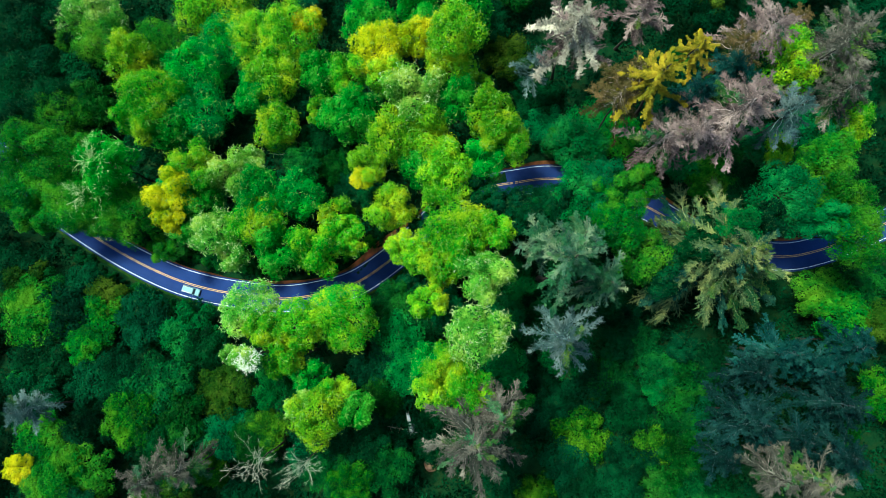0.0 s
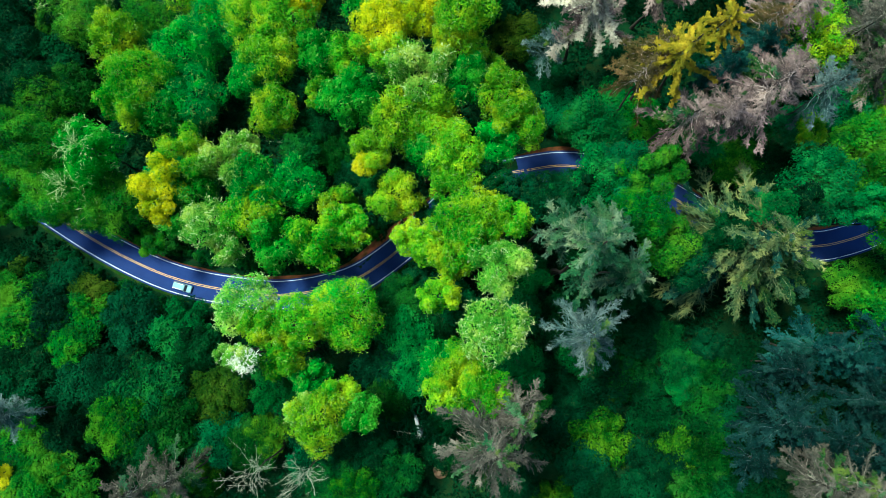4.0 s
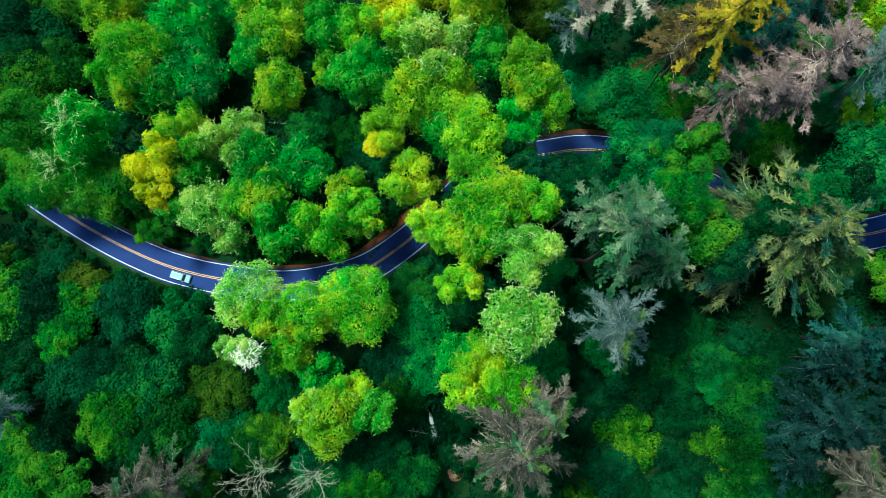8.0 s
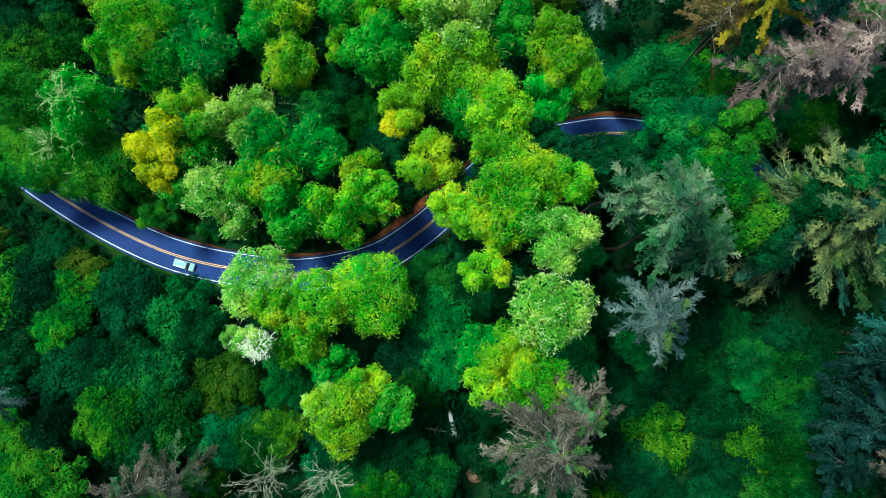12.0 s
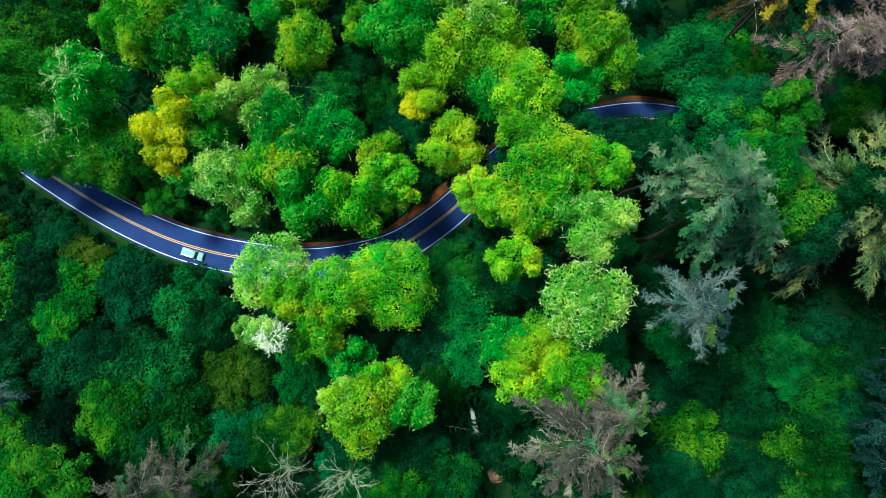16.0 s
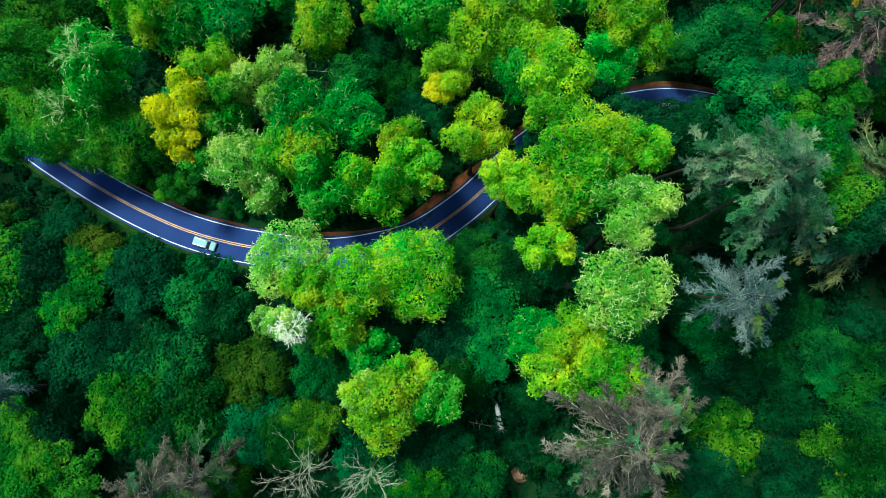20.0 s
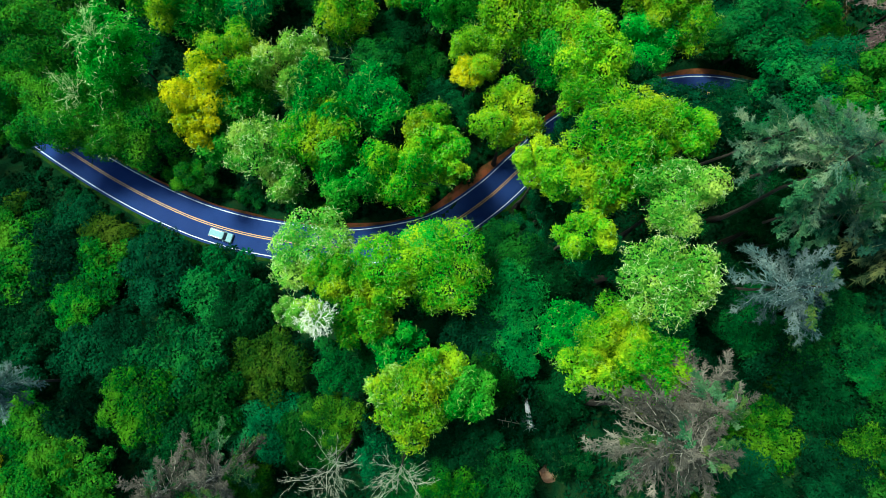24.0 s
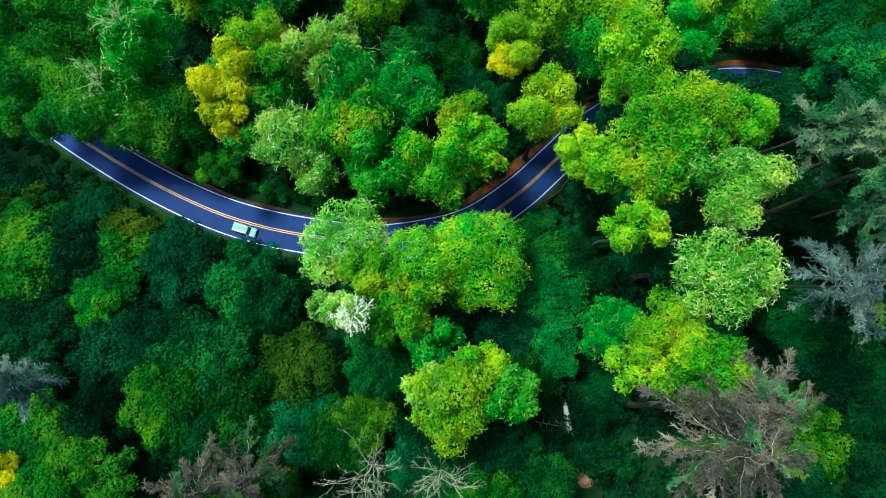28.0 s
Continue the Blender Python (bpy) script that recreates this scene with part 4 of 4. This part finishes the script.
broadleaf("teal", 80.2, 14.3, 21.7, 4.0)
broadleaf("teal", 66.5, 16.3, 18.0, 2.6)
broadleaf("teal", -38.6, 5.3, 3.1, 5.5)
broadleaf("teal", -31.0, 0.9, 3.8, 5.0)
broadleaf("teal", -22.6, 1.9, 3.3, 4.6)
broadleaf("teal", -34.4, 0.2, 4.3, 6.4)
broadleaf("teal", -25.1, -3.1, 6.3, 5.5)
broadleaf("teal", -16.9, -1.5, 4.5, 4.5)
broadleaf("teal", 53.3, 3.0, 16.0, 2.8)
broadleaf("teal", 57.0, 0.8, 6.7, 3.6)
broadleaf("teal", 59.0, 5.0, 7.8, 3.0)
broadleaf("teal", 50.0, -0.2, 5.5, 3.1)
broadleaf("teal", 56.6, 13.4, 14.5, 2.4)
broadleaf("teal", 56.3, -26.0, 9.1, 4.2)
broadleaf("teal", 54.3, -33.1, 10.7, 3.2)
broadleaf("teal", 42.4, 19.0, 10.3, 2.7)
broadleaf("moss", 94.6, 4.6, 29.0, 4.6)
broadleaf("teal", 99.2, 2.0, 28.0, 4.4)
broadleaf("teal", 57.1, -34.9, 10.1, 3.2)
conifer("browndead", 140.4, 49.2, 23.9, 7.8)
conifer("browndead", 134.9, 38.1, 29.0, 6.5)
broadleaf("lime", -1.0, 8.3, 12.5, 2.2)
broadleaf("jade", 28.4, -34.5, 10.7, 3.5)
broadleaf("teal", 9.2, -37.1, 11.2, 3.4)
broadleaf("jade", 85.3, 28.0, 20.5, 5.0)
broadleaf("jade", 70.0, -7.0, 18.0, 4.2)
broadleaf("jade", 71.5, 1.0, 17.0, 4.0)
broadleaf("teal", 72.0, 9.0, 17.0, 3.6)
broadleaf("jade", 70.0, -16.0, 17.5, 4.2)
broadleaf("teal", 76.5, -9.0, 17.0, 4.5)
broadleaf("jade", 82.0, -14.0, 17.5, 4.5)
broadleaf("teal", 84.0, 3.0, 18.0, 4.2)
broadleaf("teal", 90.0, -2.0, 18.0, 4.4)


# ---------------------------------------------------------------- undergrowth
def bush_mesh(seed):
    rng = np.random.default_rng(seed)
    c, r, q = crown_quads(rng, 2.4, 14, 1100, 0.46, 0.36, True)
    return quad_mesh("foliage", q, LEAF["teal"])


BUSHES = [bush_mesh(300 + k) for k in range(5)]
BUSH_LABEL = {"teal": "low bluish-green bush, coloured dark for shade, on the forest floor", "thicket": "low leafy green bush on the forest floor", "glade": "low bright yellow-green bush under the trees", "olive": "low olive-brown bush under the trees"}


def bush(colour, x, y, radius):
    base = ground_height(x, y)
    b = tagged(new("bush"), BUSH_LABEL[colour], "bush", "bushes of the undergrowth")
    b.location, b.rotation_euler = (x, y, base), (0, 0, SEED.uniform(0, 6.28))
    st = mesh_part("stem", CROWNS[0][5], b)
    st.location, st.scale = (0, 0, 0.5 * radius), (1.4, 1.4, 0.55 * radius)
    p = mesh_part("foliage", BUSHES[SEED.randrange(5)], b, LEAF[colour])
    s = radius / 2.4
    p.location, p.scale = (0, 0, 0.55 * radius), (s, s, s * 0.8)
    return b


def undergrowth():
    pick = random.Random(21)
    taken = []
    for _ in range(2600):
        x, y = pick.uniform(-70, 170), pick.uniform(-58, 105)
        rad = pick.uniform(1.5, 2.9)
        if abs(road_gap(x, y)) < 5.6 + rad or any((x - u) ** 2 + (y - v) ** 2 < (0.72 * (rad + w)) ** 2 for u, v, w in taken):
            continue
        if len(taken) >= 110:
            break
        taken.append((x, y, rad))
        bush(pick.choices(("teal", "thicket", "glade", "olive"), (8, 3, 0.5, 1))[0], x, y, rad)


undergrowth()


def roadside():
    """Bushes that line both edges of the road between the trees."""
    pick = random.Random(55)
    at = -1e9
    for k in range(len(LINE)):
        if not (-46 < LINE[k][0] < 54 and RUN[k] - at > 3.1):
            continue
        at = RUN[k]
        for side, colours in ((1, ("teal", "thicket", "thicket", "glade")), (-1, ("teal", "teal", "thicket", "teal"))):
            rad = pick.uniform(1.3, 2.3)
            x, y = LINE[k] + NOR[k] * side * (LANE + (1.2 if side > 0 else 0.8) + rad * 1.0 + pick.uniform(0, 0.9))
            if side > 0 or not -9 < x < 9:
                bush(pick.choice(colours), float(x), float(y), rad)


roadside()


def fill_gaps():
    """Shaded understorey trees wherever the taller crowns leave room."""
    pick = random.Random(33)
    made, rest = 0, []
    rng = np.random.default_rng(34)
    for _ in range(6000):
        x, y = pick.uniform(-72, 165), pick.uniform(-52, 104)
        rad = pick.uniform(3.8, 5.6)
        if made >= 150:
            break
        if abs(road_gap(x, y)) < 4 + rad or (x - 53) ** 2 + (y + 36) ** 2 < 81 or any((x - u) ** 2 + (y - v) ** 2 < (0.57 * (rad + w)) ** 2 for u, v, w in PLACED):
            continue
        made += 1
        if made > 70:
            PLACED.append((x, y, rad))
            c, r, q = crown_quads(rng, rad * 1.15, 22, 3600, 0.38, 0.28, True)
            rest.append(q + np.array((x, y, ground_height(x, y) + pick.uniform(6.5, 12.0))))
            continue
        # no green towards +x, -y: lens falloff there is put into leaf colour
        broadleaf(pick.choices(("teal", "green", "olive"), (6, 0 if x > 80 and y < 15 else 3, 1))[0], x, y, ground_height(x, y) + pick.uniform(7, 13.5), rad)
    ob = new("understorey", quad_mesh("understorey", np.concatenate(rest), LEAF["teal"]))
    return tagged(ob, "green understorey crowns between the taller trees, coloured dark for shade", "undergrowth", kind="stuff")


fill_gaps()


def ground_cover():
    """Brambles, saplings and low leaves in mounds, too many to count, over the whole floor."""
    rng = np.random.default_rng(77)
    qs = []
    for gx in np.arange(-74, 176, 4.4):
        for gy in np.arange(-58, 108, 4.4):
            x, y = gx + rng.uniform(-2, 2), gy + rng.uniform(-2, 2)
            gap = abs(road_gap(x, y))
            if gap < 5.3 or (x - 54.4) ** 2 + (y + 37.6) ** 2 < 16:
                continue
            rad = min(rng.uniform(2.2, 3.6), gap - 3.6)
            high = rng.uniform(0.8, 3.6) * min(1, (gap - 3.6) / 8)
            d = unit(rng.normal(0, 1, (190, 3)) * np.array((1, 1, 0.8)) + np.array((0, 0, 0.5)))
            at = np.array((x, y, ground_height(x, y))) + d * np.array((rad, rad, high)) * rng.uniform(0.75, 1.1, (190, 1))
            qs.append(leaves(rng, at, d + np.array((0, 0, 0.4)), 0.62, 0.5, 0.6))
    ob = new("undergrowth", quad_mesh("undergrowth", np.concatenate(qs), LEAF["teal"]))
    return tagged(ob, "dense green brambles and saplings covering the floor, coloured dark for shade", "undergrowth", kind="stuff")


ground_cover()


def far_woods():
    """The forest that goes on round the place, seen by nobody closely."""
    rng = np.random.default_rng(5)
    qs = []
    for _ in range(700):
        x, y = rng.uniform(-260, 360), rng.uniform(-220, 330)
        if -78 < x < 185 and -68 < y < 112:
            continue
        c = np.array((x, y, land(x, y) + rng.uniform(12, 22)))
        d = unit(rng.normal(0, 1, (130, 3)) + np.array((0, 0, 0.5)))
        qs.append(leaves(rng, c + d * np.array((6, 6, 8.0)), d, 3.0, 2.8, 0.4))
    ob = new("far_woods", quad_mesh("far_woods", np.concatenate(qs), LEAF["green"]))
    return tagged(ob, "continuous green forest canopy in the distance", "woods", kind="stuff")


far_woods()


# ---------------------------------------------------------------- single things
def boulder(x, y, size):
    bm = bmesh.new()
    bmesh.ops.create_icosphere(bm, subdivisions=3, radius=size)
    for v in bm.verts:
        v.co *= 1 + 0.35 * noise.noise(v.co * 0.9 / size) + 0.1 * noise.noise(v.co * 3 / size)
        v.co.z *= 0.7
    me = bpy.data.meshes.new("boulder")
    bm.to_mesh(me), bm.free()
    me.materials.append(ROCK)
    ob = new("boulder", me)
    ob.location = (x, y, ground_height(x, y) + 0.25 * size)
    return tagged(ob, "weathered brown boulder among low bushes", "rock")


boulder(54.4, -37.6, 1.5)


def part(name, bm, material, parent, label=""):
    me = bpy.data.meshes.new(name)
    bm.to_mesh(me)
    bm.free()
    me.materials.append(material)
    ob = new(name, me)
    ob.parent = parent
    return tagged(ob, label) if label else ob


def rods(name, a, b, ra, rb, material, parent, mid=None):
    ob = new(name, rod_mesh(name, a, b, np.array(ra, float), np.array(rb, float), material, mid))
    ob.parent = parent
    return ob


def snag(x, y):
    """A broken grey trunk with a splintered top, one long side limb and torn roots."""
    base = ground_height(x, y)
    top = tagged(new("broken_trunk"), "broken grey dead trunk with splintered wood and one bare limb", "dead tree")
    top.location, top.scale = (x, y, base + 9.0), (0.8, 0.8, 1.0)
    rods("stump", [(0.1, -0.2, -9.2)], [(0, 0.1, 0.8)], [0.75], [0.5], SNAG_WOOD, top)
    rng = np.random.default_rng(12)
    bm = bmesh.new()
    rings = []
    for k in range(9):
        f = k / 8
        c = Vector((-0.8 * f, 4.2 * f, 0.6 + 0.9 * f))
        r = 0.55 - 0.18 * f
        rings.append([bm.verts.new(c + Vector((r * math.cos(t) * (1 + 0.18 * math.sin(5 * t + k)), 0.25 * r * math.sin(t), r * math.sin(t) * 0.9))) for t in [2 * math.pi * j / 12 for j in range(12)]])
    for a, b in zip(rings, rings[1:]):
        for j in range(12):
            bm.faces.new((a[j], a[(j + 1) % 12], b[(j + 1) % 12], b[j]))
    bm.faces.new(rings[0][::-1])
    bm.faces.new(rings[-1])
    part("trunk", bm, SNAG_WOOD, top, "weathered split grey trunk")
    for k in range(5):
        t = rng.uniform(0, 6.28)
        s = np.array((-0.8 + 0.35 * math.cos(t), 4.1, 1.5 + 0.3 * math.sin(t)))
        rods("splinter", [s], [s + np.array((-0.2, 0.9, 0.3)) * rng.uniform(0.6, 1.4)], [0.12], [0.02], SNAG_WOOD, top)
    for k in range(7):
        t = 6.28 * k / 7
        s = np.array((0.0, 0.0, 0.5))
        rods("torn_limb", [s], [s + np.array((math.cos(t) * 1.4, math.sin(t) * 0.9 - 0.5, -0.4))], [0.14], [0.03], SNAG_WOOD, top)
    s, e = np.array((-0.1, 0.3, 1.2)), np.array((-6.2, 1.6, 1.6))
    rods("limb", [s, s * 0.45 + e * 0.55], [s * 0.45 + e * 0.55, e], [0.13, 0.08], [0.08, 0.03], PALE_WOOD, top)
    for k in range(6):
        p = s + (e - s) * (0.35 + 0.1 * k)
        rods("twig", [p], [p + np.array((-0.7 + 0.2 * k, -1.2 if k % 2 else 0.8, -0.3))], [0.05], [0.015], PALE_WOOD, top)
    return top


SNAG_WOOD = bark_material("splintered_grey_wood", (0.10, 0.105, 0.10), (0.42, 0.42, 0.41), 5.0)
PALE_WOOD = bark_material("peeled_pale_wood", (0.18, 0.16, 0.10), (0.40, 0.36, 0.24))
snag(50.7, -29.3)


def fallen_stem(x, y, length, turn, radius=0.06):
    """A thin bleached stem lying on the undergrowth, with a few bare side twigs."""
    ob = tagged(new("fallen_stem"), "thin bleached fallen stem with bare twigs", "dead wood", "fallen stems in the gap")
    ob.location, ob.rotation_euler = (x, y, ground_height(x, y) + 1.9), (0, 0.36 * math.sin(turn), turn)
    rods("stem", [(-length / 2, 0, 0), (0, 0.25, 0.1)], [(0, 0.25, 0.1), (length / 2, 0, 0.2)], [radius, radius * 0.7], [radius * 0.7, 0.03], STEM_WOOD, ob)
    rng = random.Random(int(100 * (x + y)))
    for k in range(4):
        f = rng.uniform(-0.2, 0.5) * length
        rods("twig", [(f, 0.15, 0.1)], [(f + rng.uniform(0.8, 2.0), rng.uniform(-1.6, 1.6), 0.4)], [0.05], [0.015], STEM_WOOD, ob)
    return ob


STEM_WOOD = bark_material("grey_green_stem_wood", (0.05, 0.10, 0.05), (0.22, 0.29, 0.17))
for stem in ((21.1, 34., 9, -0.9), (22.7, 32.9, 10, -1.15), (24.6, 34., 8, -0.5), (21.6, 31.1, 8, -0.2), (26., 31., 9, -1.3), (71.6, 38.7, 5, -0.6)):
    fallen_stem(*stem)


def outcrop(x, y):
    """Pale pinkish bare rock at the edge of a small clearing."""
    for k, (dx, dy, s) in enumerate(((0, 0, 3.2), (4.2, 0.8, 2.6), (-3.4, -1.2, 2.0))):
        bm = bmesh.new()
        bmesh.ops.create_icosphere(bm, subdivisions=3, radius=s)
        for v in bm.verts:
            n = noise.noise(v.co * 0.5 + Vector((k * 7, 0, 0)))
            v.co *= 1 + 0.4 * n
            v.co.z *= 0.55
        me = bpy.data.meshes.new("rock_outcrop")
        bm.to_mesh(me)
        bm.free()
        me.materials.append(PINK_ROCK)
        ob = tagged(new("rock_outcrop", me), "pale pinkish bare rock at a forest clearing", "rock", "pale rocks in the clearing")
        ob.location = (x + dx, y + dy, ground_height(x + dx, y + dy) + 0.5)


PINK_ROCK = earth("pale_pink_rock", ((0.3, (0.30, 0.22, 0.22)), (0.5, (0.48, 0.36, 0.36)), (0.7, (0.6, 0.48, 0.46))), 0.7, 0.15)
outcrop(36.8, 81.6)


# ---------------------------------------------------------------- the van
def paint(name, colour, rough, metal=0.0):
    m, nt, b = mat(name, rough, metal)
    b.inputs["Specular IOR Level"].default_value = 0.12 if rough > 0.6 else 0.5
    c = mixed(nt, 0.06, colour, ramp(nt, world_noise(nt, 3.0, 4.0), (0.3, (0.3, 0.3, 0.3)), (0.7, (0.9, 0.9, 0.9))))
    nt.links.new(c, b.inputs["Base Color"])
    return m


VAN_WHITE, VAN_GLASS = paint("pale_blue_car_paint", (0.13, 0.27, 0.30), 0.65), paint("dark_glass", (0.015, 0.03, 0.045), 0.08)
RUBBER, STEEL = paint("black_rubber", (0.02, 0.02, 0.02), 0.85), paint("grey_alloy", (0.5, 0.5, 0.52), 0.35, 0.8)
RED_LAMP, CLEAR_LAMP = paint("red_lamp_glass", (0.45, 0.02, 0.02), 0.2), paint("clear_lamp_glass", (0.8, 0.8, 0.82), 0.15)


def box(x0, x1, y0, y1, z0, z1, bevel=0.05, taper=None):
    bm = bmesh.new()
    bmesh.ops.create_cube(bm, size=1.0)
    for v in bm.verts:
        v.co = Vector((x0 + (v.co.x + 0.5) * (x1 - x0), y0 + (v.co.y + 0.5) * (y1 - y0), z0 + (v.co.z + 0.5) * (z1 - z0)))
    if taper:
        for v in bm.verts:
            if v.co.z > (z0 + z1) / 2:
                v.co.x += taper[0] if v.co.x > (x0 + x1) / 2 else taper[1]
                v.co.y *= taper[2]
    if bevel:
        bmesh.ops.bevel(bm, geom=bm.edges[:], offset=bevel, segments=3, profile=0.6, affect="EDGES")
    return bm


def van(x, y, turn):
    v = tagged(new("van"), "pale blue passenger van on the asphalt road", "van")
    v.matrix_world = pose(x, y, road_level(x, y) + 0.02, 0, 0, turn) @ Matrix.Scale(0.84, 4)
    body = part("body", box(-2.35, 2.35, -0.92, 0.92, 0.32, 1.05, 0.12), VAN_WHITE, v, "pale blue lower body")
    cabin = part("cabin", box(-2.30, 1.15, -0.88, 0.88, 1.0, 1.86, 0.10, (-0.42, 0.12, 0.86)), VAN_WHITE, v, "pale blue roof and pillars")
    part("windscreen", box(0.80, 1.22, -0.76, 0.76, 1.10, 1.74, 0.02, (-0.42, -0.42, 0.9)), VAN_GLASS, v, "dark sloping windscreen")
    part("rear_window", box(-2.33, -2.22, -0.70, 0.70, 1.15, 1.70, 0.02, (0.1, 0.1, 0.9)), VAN_GLASS, v, "dark rear window")
    for s in (-1, 1):
        for a, b in ((-2.0, -1.05), (-0.95, -0.15), (-0.05, 0.62)):
            part("side_window", box(a, b, s * 0.80, s * 0.89, 1.14, 1.64, 0.02, (0, 0, 0.90)), VAN_GLASS, v, "dark side window")
        part("headlight", box(2.24, 2.37, s * 0.55, s * 0.85, 0.68, 0.86, 0.03), CLEAR_LAMP, v, "clear headlight")
        part("tail_light", box(-2.38, -2.30, s * 0.62, s * 0.88, 0.80, 1.15, 0.02), RED_LAMP, v, "red tail light")
        part("mirror", box(0.72, 0.88, s * 0.90, s * 1.08, 1.10, 1.26, 0.03), VAN_WHITE, v, "pale blue door mirror")
        part("roof_rail", box(-1.9, 0.3, s * 0.66, s * 0.70, 1.86, 1.91, 0.01), STEEL, v, "grey roof rail")
        for wx in (-1.45, 1.45):
            bm = bmesh.new()
            bmesh.ops.create_cone(bm, cap_ends=True, segments=24, radius1=0.34, radius2=0.34, depth=0.22, matrix=Matrix.Translation((wx, s * 0.84, 0.34)) @ Matrix.Rotation(radians(90), 4, "X"))
            bmesh.ops.bevel(bm, geom=bm.edges[:], offset=0.03, segments=2, affect="EDGES")
            wheel = part("tyre", bm, RUBBER, v, "black tyre")
            bm = bmesh.new()
            bmesh.ops.create_cone(bm, cap_ends=True, segments=16, radius1=0.20, radius2=0.17, depth=0.03, matrix=Matrix.Translation((wx, s * 0.96, 0.34)) @ Matrix.Rotation(radians(-90 * s), 4, "X"))
            part("rim", bm, STEEL, wheel, "grey alloy rim")
    part("bonnet", box(1.12, 2.30, -0.84, 0.84, 1.0, 1.10, 0.05, (-0.12, 0, 0.95)), VAN_WHITE, v, "pale blue bonnet")
    part("front_bumper", box(2.28, 2.42, -0.86, 0.86, 0.34, 0.62, 0.05), RUBBER, v, "dark front bumper")
    part("rear_bumper", box(-2.45, -2.30, -0.86, 0.86, 0.36, 0.60, 0.05), RUBBER, v, "dark rear bumper")
    return v


def road_level(x, y):
    d = np.array((x, y)) - LINE
    return float(LEVEL[int((d * d).sum(1).argmin())])


van(0.4, 0.4, -18)
